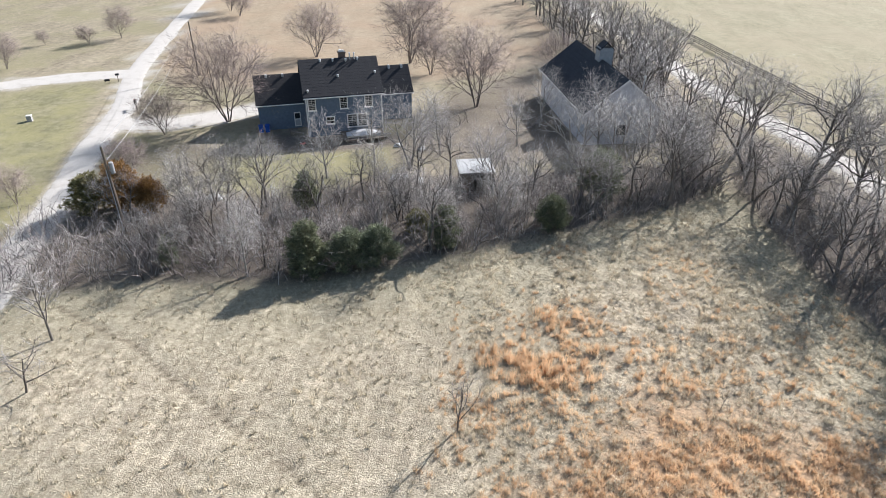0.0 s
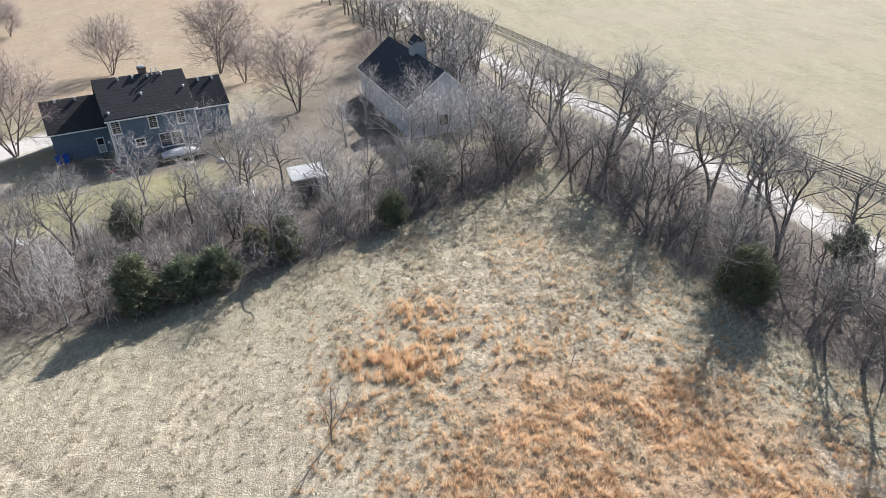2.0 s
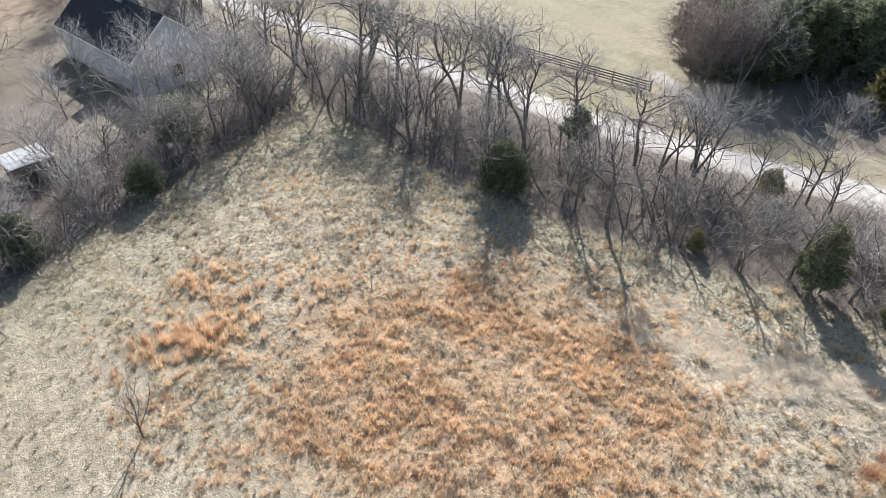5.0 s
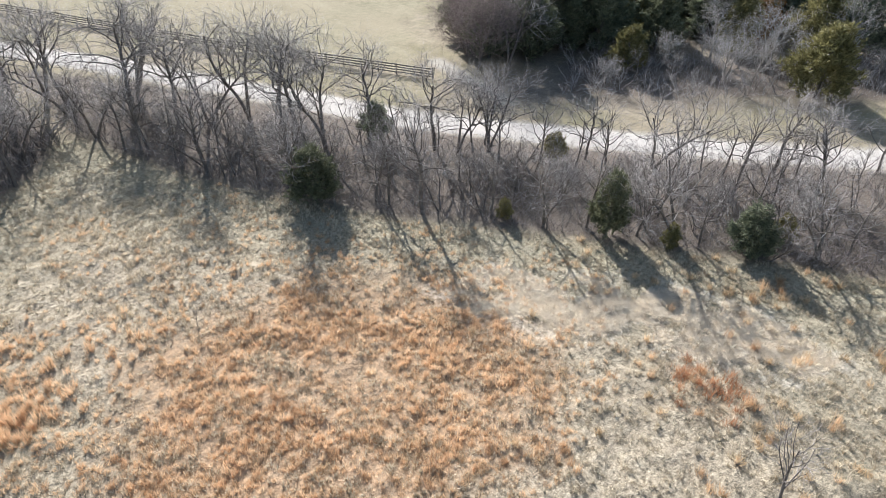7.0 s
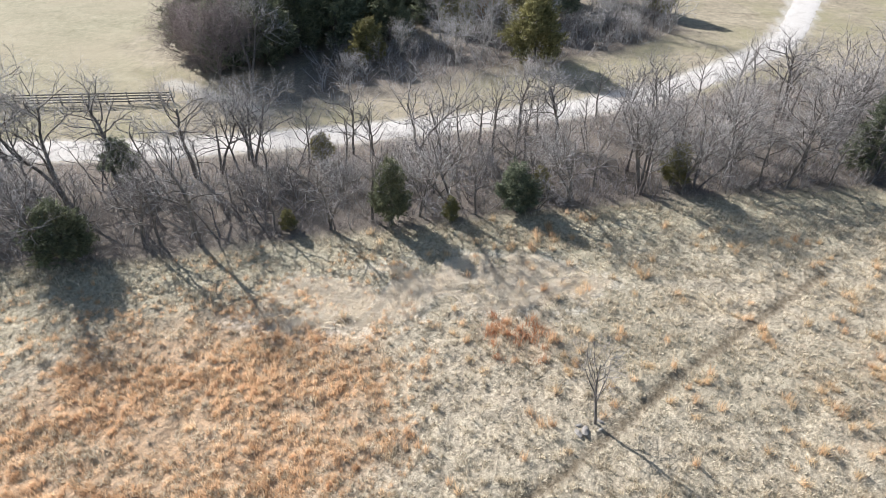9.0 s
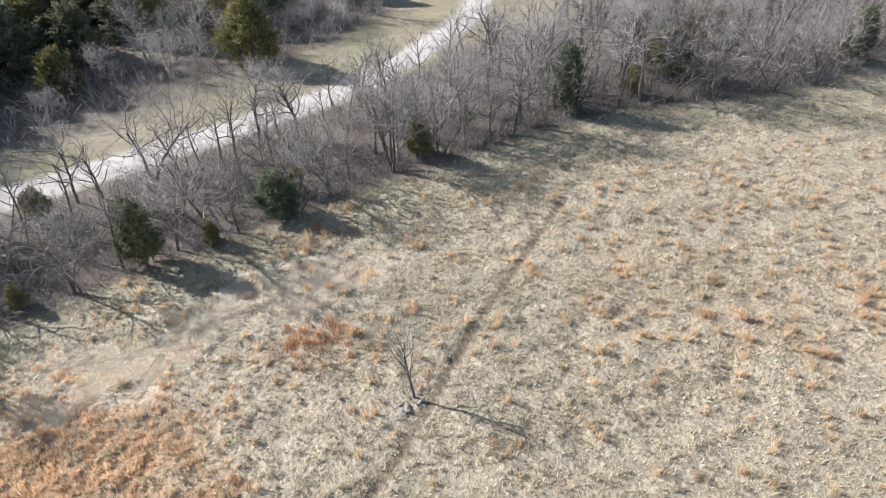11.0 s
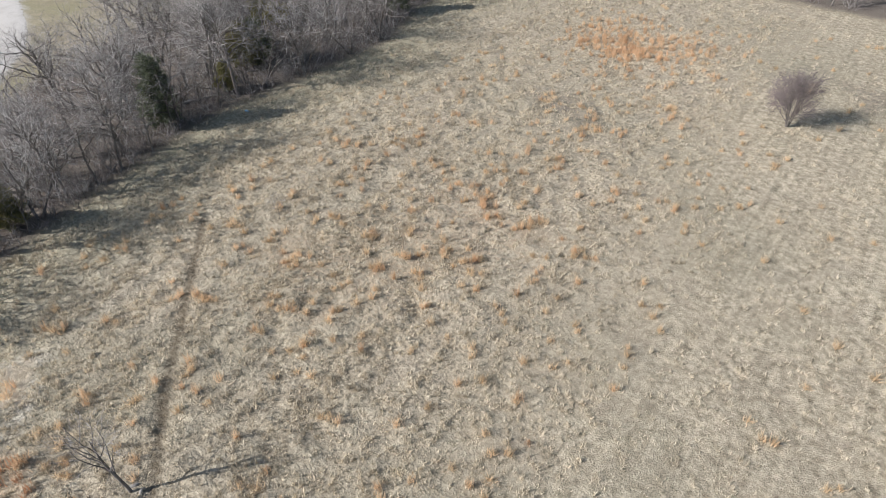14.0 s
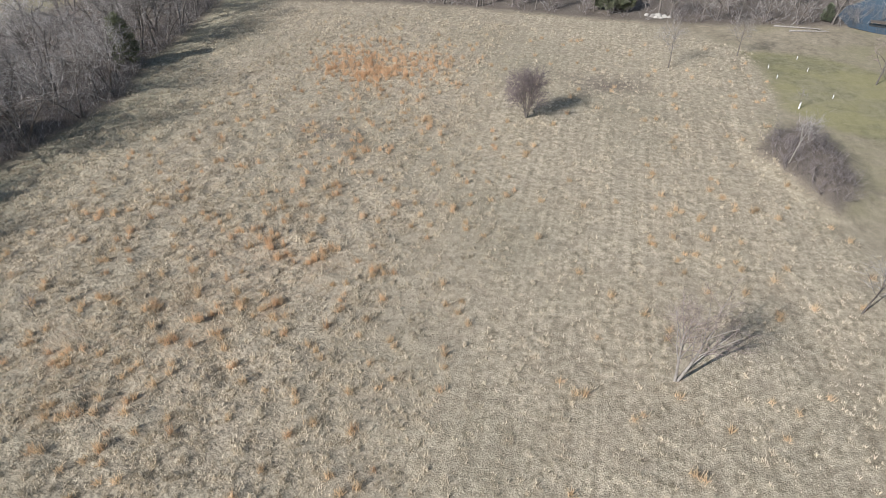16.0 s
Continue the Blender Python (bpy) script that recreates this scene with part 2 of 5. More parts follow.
def rod(bm, a, b, r0, r1=None, sides=8):
    a, b = Vector(a), Vector(b)
    d = b - a
    m = Matrix.Translation((a + b) / 2) @ d.to_track_quat("Z", "Y").to_matrix().to_4x4()
    bmesh.ops.create_cone(bm, cap_ends=True, segments=sides, radius1=r0, radius2=r0 if r1 is None else r1, depth=d.length, matrix=m)
    return bm


def prism(bm, outline, axis, lo, hi):
    """A prism over an outline (pairs), stretched along x or y from lo to hi."""
    put = (lambda a, b, s: (s, a, b)) if axis == "x" else (lambda a, b, s: (a, s, b))
    one = [bm.verts.new(put(a, b, lo)) for a, b in outline]
    two = [bm.verts.new(put(a, b, hi)) for a, b in outline]
    n = len(outline)
    bm.faces.new(one), bm.faces.new(two[::-1])
    for k in range(n):
        bm.faces.new((one[k], two[k], two[(k + 1) % n], one[(k + 1) % n]))
    bmesh.ops.recalc_face_normals(bm, faces=bm.faces)
    return bm


def empty(name, m, label, category, group="", kind=""):
    ob = new(name)
    ob.empty_display_size = 0.3
    ob.matrix_basis = m
    return tagged(ob, label, category, group, kind)


def tubes(segments, sides):
    """Tapered tubes for rows of (ax, ay, az, bx, by, bz, ra, rb); a zero end radius closes to a point."""
    s = np.asarray(segments, float).reshape(-1, 8)
    a, b, ra, rb = s[:, :3], s[:, 3:6], s[:, 6], s[:, 7]
    d = b - a
    d = d / (np.linalg.norm(d, axis=1, keepdims=True) + 1e-9)
    ref = np.where(np.abs(d[:, 2:3]) > 0.9, [[1.0, 0, 0]], [[0, 0, 1.0]])
    u = np.cross(d, ref)
    u /= np.linalg.norm(u, axis=1, keepdims=True) + 1e-9
    w = np.cross(d, u)
    verts, faces, base = [], [], 0
    tip = rb <= 1e-6
    for mask in (~tip, tip):
        n = int(mask.sum())
        if not n:
            continue
        k = np.arange(sides) * 2 * np.pi / sides
        ring = np.cos(k)[None, :, None] * u[mask][:, None] + np.sin(k)[None, :, None] * w[mask][:, None]
        low = a[mask][:, None] + ring * ra[mask][:, None, None]
        i, j = np.arange(sides), (np.arange(sides) + 1) % sides
        if mask is tip:
            v = np.concatenate([low, b[mask][:, None]], 1)
            per = sides + 1
            f = np.stack([i, j, np.full(sides, sides)], 1)
        else:
            high = b[mask][:, None] + ring * rb[mask][:, None, None]
            v = np.concatenate([low, high], 1)
            per = 2 * sides
            f = np.concatenate([np.stack([i, j, j + sides], 1), np.stack([i, j + sides, i + sides], 1)])
        faces.append((base + per * np.arange(n)[:, None, None] + f[None]).reshape(-1, 3))
        verts.append(v.reshape(-1, 3))
        base += per * n
    return np.concatenate(verts), np.concatenate(faces)


def vnoise(x, y, size, seed):
    """Smooth value noise, 0 to 1, of the given grain in metres."""
    rng = np.random.RandomState(seed)
    grid = rng.rand(256, 256)
    gx, gy = x / size, y / size
    ix, iy = np.floor(gx).astype(int), np.floor(gy).astype(int)
    fx, fy = gx - ix, gy - iy
    fx, fy = fx * fx * (3 - 2 * fx), fy * fy * (3 - 2 * fy)
    g = lambda i, j: grid[i % 256, j % 256]  # noqa: E731
    return (g(ix, iy) * (1 - fx) + g(ix + 1, iy) * fx) * (1 - fy) + (g(ix, iy + 1) * (1 - fx) + g(ix + 1, iy + 1) * fx) * fy


def near_line(x, y, line):
    """The distance of points to a broken line."""
    best = np.full(np.shape(x), 1e9)
    for (ax, ay), (bx, by) in zip(line, line[1:]):
        dx, dy = bx - ax, by - ay
        t = np.clip(((x - ax) * dx + (y - ay) * dy) / (dx * dx + dy * dy), 0, 1)
        best = np.minimum(best, np.hypot(x - ax - t * dx, y - ay - t * dy))
    return best


def inside(x, y, ring):
    """Whether points lie inside a polygon."""
    hit = np.zeros(np.shape(x), bool)
    for (ax, ay), (bx, by) in zip(ring, ring[1:] + ring[:1]):
        if ay != by:
            hit ^= ((ay > y) != (by > y)) & (x < (bx - ax) * (y - ay) / (by - ay) + ax)
    return hit


def zone(x, y, ring, soft=2.0):
    """1 inside a polygon, 0 outside, with a soft edge."""
    d = near_line(x, y, ring + ring[:1])
    return np.clip(0.5 + np.where(inside(x, y, ring), d, -d) / (2 * soft), 0, 1)


# ---- plan of the land ----
ROAD_WEST = [(-36, 10), (-40.5, 30), (-44.5, 41.5), (-48.3, 53.5), (-54, 68), (-59, 83.5), (-67.5, 101.5), (-78, 133), (-90.5, 172.5), (-118, 260), (-160, 400)]
ROAD_SIDE = [(-67, 101), (-73, 98.2), (-79, 95), (-85.5, 89.5), (-95, 80), (-130, 40), (-220, -60)]
DRIVE = [(-55.5, 76.5), (-49.5, 77.2), (-44, 80.5), (-39.5, 84.5), (-35, 91)]
LANE = [(-8, 260), (10, 190), (23.5, 141), (29, 113.5), (34.5, 95), (38.5, 82), (41.5, 69), (45.3, 55), (48.3, 42), (52.8, 30.3), (57.7, 19), (62.9, 8), (69.0, -3.2), (75.9, -12), (83.6, -19.3), (95, -28.5), (110, -35), (140, -44), (220, -60)]
GATEWAY = [(59.5, 34), (62, 41), (65, 48)]
FENCE = [(31, 160), (36.5, 139), (43.8, 107.5), (47.2, 92), (51, 76), (54.4, 64.5), (59.8, 45)]
HEDGE_FRONT = [(-43, 35), (-39, 37.4), (-31.4, 40.6), (-19.2, 41.8), (-10.1, 45.8), (-3.7, 48.7), (4.2, 53.5), (15.5, 59.9), (21, 64.1), (23.5, 68)]
HEDGE_BACK = [(-49, 47), (-46, 50), (-38.5, 56.2), (-24.8, 57.5), (-13.8, 65), (-4, 66.5), (6, 69.5), (17, 72.5), (26, 80)]
EAST_FRONT = [(25, 67), (25.5, 58), (26.8, 49), (29.5, 38.5), (33.4, 28), (38, 19), (40.5, 12.6), (44.5, 3.6), (47.8, -5.2), (51.8, -15.5), (54.7, -25), (57.5, -36), (56.4, -48), (57, -62), (62.2, -73), (64.4, -86.5), (69, -103), (72, -118)]
SOUTH_EDGE = [(72, -114), (65, -109), (38, -113.5), (24, -113.5), (7, -112.5), (-7, -112.8), (-21, -114.5), (-40, -119), (-70, -130)]
RUST_ZONE = [(10.5, 33.5), (17, 31.8), (23, 29.8), (26, 26.5), (28, 22), (29.2, 14.5), (26.5, 9.5), (20, 7.5), (13, 9.5), (6, 16.5), (2, 23), (6, 27.5)]
RUST_FRINGE = [(-2, 36.5), (3.5, 42.5), (13, 39), (24, 34), (30, 25), (31.5, 12), (27, 6), (14, 6), (2, 15), (-3, 24), (-4, 31)]
BLOND_ZONE = [(28, 20.5), (32, 18.5), (35, 12.5), (37.8, 6.5), (38.4, 1), (36.8, -4.8), (33.5, -2), (31.6, 6.5), (29, 12), (27.2, 17)]
RED_ZONE = [(32.1, 3.2), (32, -0.5), (29.5, -1.6), (27.2, -0.6), (27, 2.7), (29.4, 3.6)]
FAR_RUST = [(38.6, -85), (32, -90), (24, -90), (18.5, -85), (20, -78), (24, -73.5), (31.2, -70), (36, -76)]
MID_RUST = [(33, -17), (36.5, -22), (34, -28), (29, -38), (21, -41), (16, -36), (18, -27), (24, -19), (29, -14)]
LAWN_ZONES = [
    [(-20, -100.5), (-30, -101), (-42, -92), (-48, -74), (-32, -71), (-25, -75), (-22.4, -79), (-21.8, -93)],
    [(-52, 60), (-38, 57), (-24, 59), (-14, 67), (-16, 74), (-30, 70), (-40, 68), (-50, 72)],
    [(-62, 78), (-50, 53), (-48, 42), (-60, 40), (-85, 70), (-80, 85), (-70, 96)],
]
TRACK_WEST = [(-36, 36), (-32.5, 34.4), (-27.1, 32.4), (-23, 29.6), (-17.3, 26.2), (-12.4, 23.3), (-6, 19), (4, 11)]
TRACK_EAST = [(12, 3.5), (17.7, 0), (20.3, -2.5), (24.2, -5.7), (27.9, -8.5), (34, -14.2), (41.5, -21)]
BARE_ZONES = [[(4, -84), (-6, -86), (-6, -79), (2, -77)], [(22, -56), (29, -62), (33, -60), (27, -54)]]
POLE_A, POLE_B = (-37.1, 47.8), (-55.7, 101.0)
HILL_ZONES = [[(-17.3, -65.6), (-20, -71), (-23.6, -73), (-26, -66), (-25.6, -59), (-22.5, -54.4), (-19.5, -61)]]

FIELD = HEDGE_FRONT + EAST_FRONT[1:] + SOUTH_EDGE[1:6] + [(-22, -100), (-22.5, -80), (-18, -66), (-22, -52), (-30, -40), (-44, -10), (-44, 20)]


def masks(x, y):
    """What covers the land at each point: shares of each kind of cover; litter also holds the blue house's shadow."""
    lane, west, side = near_line(x, y, LANE), near_line(x, y, ROAD_WEST), near_line(x, y, ROAD_SIDE)
    drive = near_line(x, y, DRIVE)
    wood = HEDGE_FRONT + HEDGE_BACK[::-1]
    east = EAST_FRONT + [(96, -118), (96, -60), (84, -30), (70, -8), (52, 26), (44, 52), (38, 72), (30, 92)]
    grove = [(60, 33), (70, 50), (84, 60), (130, 55), (130, -10), (100, -16), (78, 3), (66, 20)]
    south = SOUTH_EDGE + [(-70, -150), (72, -150)]
    out = {"wild": zone(x, y, FIELD, 2.5)}
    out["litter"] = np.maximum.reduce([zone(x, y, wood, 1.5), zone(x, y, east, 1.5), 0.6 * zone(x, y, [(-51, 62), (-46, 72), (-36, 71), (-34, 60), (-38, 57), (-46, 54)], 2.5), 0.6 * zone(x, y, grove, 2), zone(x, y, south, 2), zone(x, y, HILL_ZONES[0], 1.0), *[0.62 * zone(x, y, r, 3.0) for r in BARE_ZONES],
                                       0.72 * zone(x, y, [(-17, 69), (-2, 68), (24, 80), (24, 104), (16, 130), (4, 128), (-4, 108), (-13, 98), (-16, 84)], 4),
                                       # First the blue house's cast shadow, coloured in as litter; then the grove
                                       # floor.
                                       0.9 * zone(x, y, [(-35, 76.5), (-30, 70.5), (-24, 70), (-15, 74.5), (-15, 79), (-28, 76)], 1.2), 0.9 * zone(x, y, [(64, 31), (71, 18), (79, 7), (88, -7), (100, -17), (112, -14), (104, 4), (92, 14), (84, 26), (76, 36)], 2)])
    out["rust"] = 0.8 * np.maximum.reduce([zone(x, y, RUST_ZONE, 2.5), 0.5 * zone(x, y, RED_ZONE, 1.6), 0.3 * zone(x, y, FAR_RUST, 5), 0.3 * zone(x, y, MID_RUST, 3)])
    out["blond"] = zone(x, y, BLOND_ZONE, 2.2) * np.clip((vnoise(x, y, 1.7, 91) - 0.12) * 3.2, 0, 1)
    out["lawn"] = np.maximum.reduce([zone(x, y, r, 1.5) for r in LAWN_ZONES])
    beyond = [(-1600, 110), (-98, 205), (-76, 140), (-62, 106), (-54, 90), (-30, 96), (-2, 112), (4, 150), (-8, 260), (-60, 600), (-1600, 1600)]
    out["straw"] = zone(x, y, [(-92, 175), (-78, 135), (-66, 106), (-56, 94), (-30, 97), (-4, 110), (6, 122), (6, 150), (-14, 255), (-140, 400)], 2.5)
    pasture = [(34, 150), (45, 108), (52, 77), (60, 47), (76, 64), (110, 72), (900, 100), (900, 1500), (-20, 900)]
    out["mowed"] = np.maximum(zone(x, y, pasture, 1.5), 0.45 * zone(x, y, beyond, 3) * (x < -60))
    tr = np.minimum(near_line(x, y, TRACK_WEST) + 0.2, near_line(x, y, TRACK_EAST))
    out["soil"] = np.maximum.reduce([np.clip(1.2 - tr / 0.48, 0, 0.9), np.zeros(np.shape(x))])
    out["dust"] = np.maximum.reduce([np.clip(1.2 - (lane - 1.7) / 1.2, 0, 1), np.clip(1.2 - (west - 1.5) / 0.9, 0, 1), np.clip(1.2 - (side - 2) / 1.5, 0, 1),
                                     np.clip(1.2 - (drive - 2.4) / 1.4, 0, 1), np.clip(1.1 - near_line(x, y, GATEWAY) / 2.0, 0, 1)])
    edge = np.minimum(near_line(x, y, EAST_FRONT), near_line(x, y, HEDGE_FRONT))
    out["moist"] = np.clip(1.1 - edge / 13, 0, 1) * zone(x, y, FIELD, 2.5)
    start = 7 - 17 * np.clip((y - 5) / 25, 0, 1)
    out["coarse"] = np.clip((x - start + 9 * (vnoise(x, y, 9.0, 92) - 0.5)) / 13, 0, 1)
    return out


def relief(x, y):
    """The gentle rise and fall of the land."""
    h = 0.10 * (vnoise(x, y, 4.0, 3) - 0.5) + 0.25 * (vnoise(x, y, 18.0, 4) - 0.5)
    rough = zone(x, y, FIELD, 1.5)
    start = 7 - 17 * np.clip((y - 5) / 25, 0, 1)
    h += rough * ((0.07 + 0.25 * np.clip((x - start) / 13, 0, 1)) * (vnoise(x, y, 0.8, 5) - 0.5) + 0.10 * (vnoise(x, y, 1.7, 6) - 0.5))
    flat = np.minimum.reduce([near_line(x, y, line) for line in (ROAD_WEST, ROAD_SIDE, DRIVE, LANE)])
    h = h * np.clip((flat - 3.5) / 3, 0, 1)
    h += 0.9 * zone(x, y, HILL_ZONES[0], 2.0)
    for line in (TRACK_WEST, TRACK_EAST):
        h -= 0.09 * np.clip(1 - near_line(x, y, line) / 0.6, 0, 1)
    return h


def height_at(x, y):
    return float(relief(np.array([float(x)]), np.array([float(y)]))[0])


def make_ground():
    xs = np.concatenate([np.arange(-58, -38, 0.8), np.arange(-38, 62, 0.44), np.arange(62, 94, 0.8)])
    ys = np.concatenate([np.arange(-122, -64, 0.6), np.arange(-64, 64, 0.44), np.arange(64, 98, 0.8)])
    grow = np.cumsum(1.0 * 1.25 ** np.arange(1, 32))
    xs, ys = (np.concatenate([(a[0] - grow)[::-1], a, a[-1] + grow]) for a in (xs, ys))
    gx, gy = np.meshgrid(xs, ys, indexing="ij")
    x, y = gx.ravel(), gy.ravel()
    z = relief(x, y)
    n, k = len(xs), len(ys)
    i = (np.arange(n - 1)[:, None] * k + np.arange(k - 1)[None]).ravel()
    f = np.concatenate([np.stack([i, i + k, i + k + 1], 1), np.stack([i, i + k + 1, i + 1], 1)])
    me = mesh_of("ground", np.stack([x, y, z], 1), f, GROUND)
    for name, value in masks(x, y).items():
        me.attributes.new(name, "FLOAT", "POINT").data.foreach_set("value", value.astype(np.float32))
    me.shade_smooth()
    tagged(new("ground", me), "dry winter grassland, matted and tufted, with faint wheel tracks", "ground", kind="structure")


def make_road(name, line, half, label, lift):
    """A gravel way, slightly crowned, along a broken line."""
    pts = [Vector((*p, 0)) for p in line]
    fine = []
    for k in range(len(pts) - 1):
        p0, p1, p2, p3 = pts[max(k - 1, 0)], pts[k], pts[k + 1], pts[min(k + 2, len(pts) - 1)]
        steps = max(2, int((p2 - p1).length / 1.2))
        for s in range(steps):
            t = s / steps
            fine.append(0.5 * (2 * p1 + (p2 - p0) * t + (2 * p0 - 5 * p1 + 4 * p2 - p3) * t * t + (3 * p1 - p0 - 3 * p2 + p3) * t ** 3))
    fine.append(pts[-1])
    across = np.array([-1, -0.82, -0.55, -0.25, 0, 0.25, 0.55, 0.82, 1])
    verts, verge = [], []
    for k, p in enumerate(fine):
        d = (fine[min(k + 1, len(fine) - 1)] - fine[max(k - 1, 0)]).normalized()
        side = Vector((-d.y, d.x, 0))
        w = half * (1 + 0.16 * (noise.noise(p * 0.12) + 0.6 * noise.noise(p * 0.5)))
        for a in across:
            q = p + side * (a * w)
            verts.append((q.x, q.y, lift + 0.05 * (1 - a * a) - (0.06 if abs(a) == 1 else 0)))
            verge.append(0.85 if abs(a) == 1 else 0.5 if abs(a) == 0.82 else 0.12 if abs(a) > 0.1 else 0.34)
    m, faces = len(across), []
    for k in range(len(fine) - 1):
        for a in range(m - 1):
            q = k * m + a
            faces += [(q, q + m, q + m + 1), (q, q + m + 1, q + 1)]
    me = mesh_of(name, verts, faces, GRAVEL)
    me.attributes.new("verge", "FLOAT", "POINT").data.foreach_set("value", np.array(verge, np.float32))
    me.shade_smooth()
    tagged(new(name, me), label, "road", kind="structure")


make_ground()
make_road("road_1", ROAD_WEST, 2.05, "straight sunlit white gravel country road", 0.02)
make_road("road_2", ROAD_SIDE, 3.1, "white gravel side road joining the country road", 0.028)
make_road("driveway", DRIVE, 2.6, "pale gravel driveway to the blue house", 0.036)
make_road("road_3", LANE, 2.25, "pale gravel lane winding behind the trees", 0.02)


# ---- trees and shrubs ----
def any_normal(d, rng):
    v = Vector((rng.uniform(-1, 1), rng.uniform(-1, 1), rng.uniform(-1, 1)))
    n = d.cross(v)
    return n.normalized() if n.length > 1e-3 else Vector((1, 0, 0))


class Grower:
    """Grows a bare tree: thick wood and fine twigs as rows of tapered tubes."""

    def __init__(self, seed):
        self.rng = random.Random(seed)
        self.wood, self.mid, self.fine = [], [], []

    def line(self, p, d, length, r, tip, steps, wobble, up, rows):
        """One bending stem. Returns its joints, directions and radii."""
        rng, out = self.rng, [(p, d, r)]
        step = length / steps
        for k in range(steps):
            d = (d + any_normal(d, rng) * (wobble * rng.uniform(0.3, 1)) + Vector((0, 0, up))).normalized()
            q = p + d * step
            r1 = r + (tip - r) * (k + 1) / steps
            rows.append((*p, *q, out[-1][2], r1 if r1 > 0.0021 else 0.0))
            p = q
            out.append((p, d, r1))
        return out

    def children(self, stem, count, first, angle, make):
        n = len(stem) - 1
        turn = self.rng.uniform(0, 6.3)
        for k in range(count):
            f = first + (1 - first) * (k + self.rng.uniform(0.1, 0.9)) / count
            i = min(int(f * n), n - 1)
            t = f * n - i
            p = stem[i][0].lerp(stem[i + 1][0], t)
            r = stem[i][2] + (stem[i + 1][2] - stem[i][2]) * t
            d = stem[i + 1][1]
            turn += 2.4 + self.rng.uniform(-0.5, 0.5)
            side = any_normal(d, random.Random(1)) 
            side = Matrix.Rotation(turn, 3, d) @ side
            a = radians(angle) * self.rng.uniform(0.7, 1.3)
            make(p, (d * math.cos(a) + side * math.sin(a)).normalized(), r, f)


def grow_tree(seed, height, stems=1, spread=0.5, lean=0.08, first=0.25, limbs=8, dense=1.0, trunk=0.021, crook=0.16, base_r=1.0, twig_r=0.007, reach=0.9, rise=0.06):
    """Rows of wood and twigs of one bare tree of that height."""
    g = Grower(seed)
    rng = g.rng
    tw = twig_r * (height / 9) ** 0.5

    def twig(p, d, r, f):
        g.line(p, d, height * rng.uniform(0.045, 0.085), tw, 0.0, 1, 0.25, 0.08, g.fine)

    def spray(p, d, r, f):
        length = height * rng.uniform(0.09, 0.16)
        st = g.line(p, d, length, min(r * 0.7, tw * 1.6), 0.0, 1, 0.3, 0.06, g.fine)
        g.children(st, max(1, round(2 * dense)), 0.1, 42, twig)

    def branch(p, d, r, f):
        length = height * rng.uniform(0.15, 0.26) * (1.15 - 0.4 * f)
        st = g.line(p, d, length, min(r * 0.7, height * 0.0055), tw * 1.6, 3, crook * 1.7, 0.05, g.mid)
        g.children(st, max(3, round(6 * dense)), 0.15, 45, spray)

    def limb(p, d, r, f):
        length = height * (0.30 + 0.36 * (1 - f)) * rng.uniform(0.8, 1.15) * reach
        st = g.line(p, d, length, r * 0.6, tw * 2.8, 5, crook * 1.5, rise, g.wood)
        g.children(st, max(3, round(6 * dense)), 0.25, 48, branch)

    for s in range(stems):
        a = rng.uniform(0, 6.3)
        tilt = lean if stems == 1 else lean + 0.22
        d = Vector((math.cos(a + s * 6.28 / stems) * tilt, math.sin(a + s * 6.28 / stems) * tilt, 1)).normalized()
        r = height * trunk * base_r * (1 if stems == 1 else 0.75)
        st = g.line(Vector((d.x * 0.3, d.y * 0.3, -0.15)), d, height * (0.72 if stems == 1 else 0.66) * rng.uniform(0.95, 1.05), r, r * 0.34, 8, crook * 0.6, 0.03, g.wood)
        g.children(st, max(3, round((limbs + 2) / (stems ** 0.6))), first, 58 * spread + 20, limb)
    return g


def tree_model(name, seed, bark, twigs, label, category="tree", group="", **how):
    """One bare tree > trunk, crown, standing at the origin; copied later."""
    g = grow_tree(seed, **how)
    top = empty(name, Matrix.Identity(4), label, category, group)
    v, f = tubes(g.wood, 6)
    part_mesh("trunk", mesh_of("trunk", v, f, bark), top)
    v1, f1 = tubes(g.mid, 4)
    v2, f2 = tubes(g.fine, 3)
    crown = mesh_of("crown", np.concatenate([v1, v2]), np.concatenate([f1, f2 + len(v1)]), twigs)
    part_mesh("crown", crown, top)
    return top


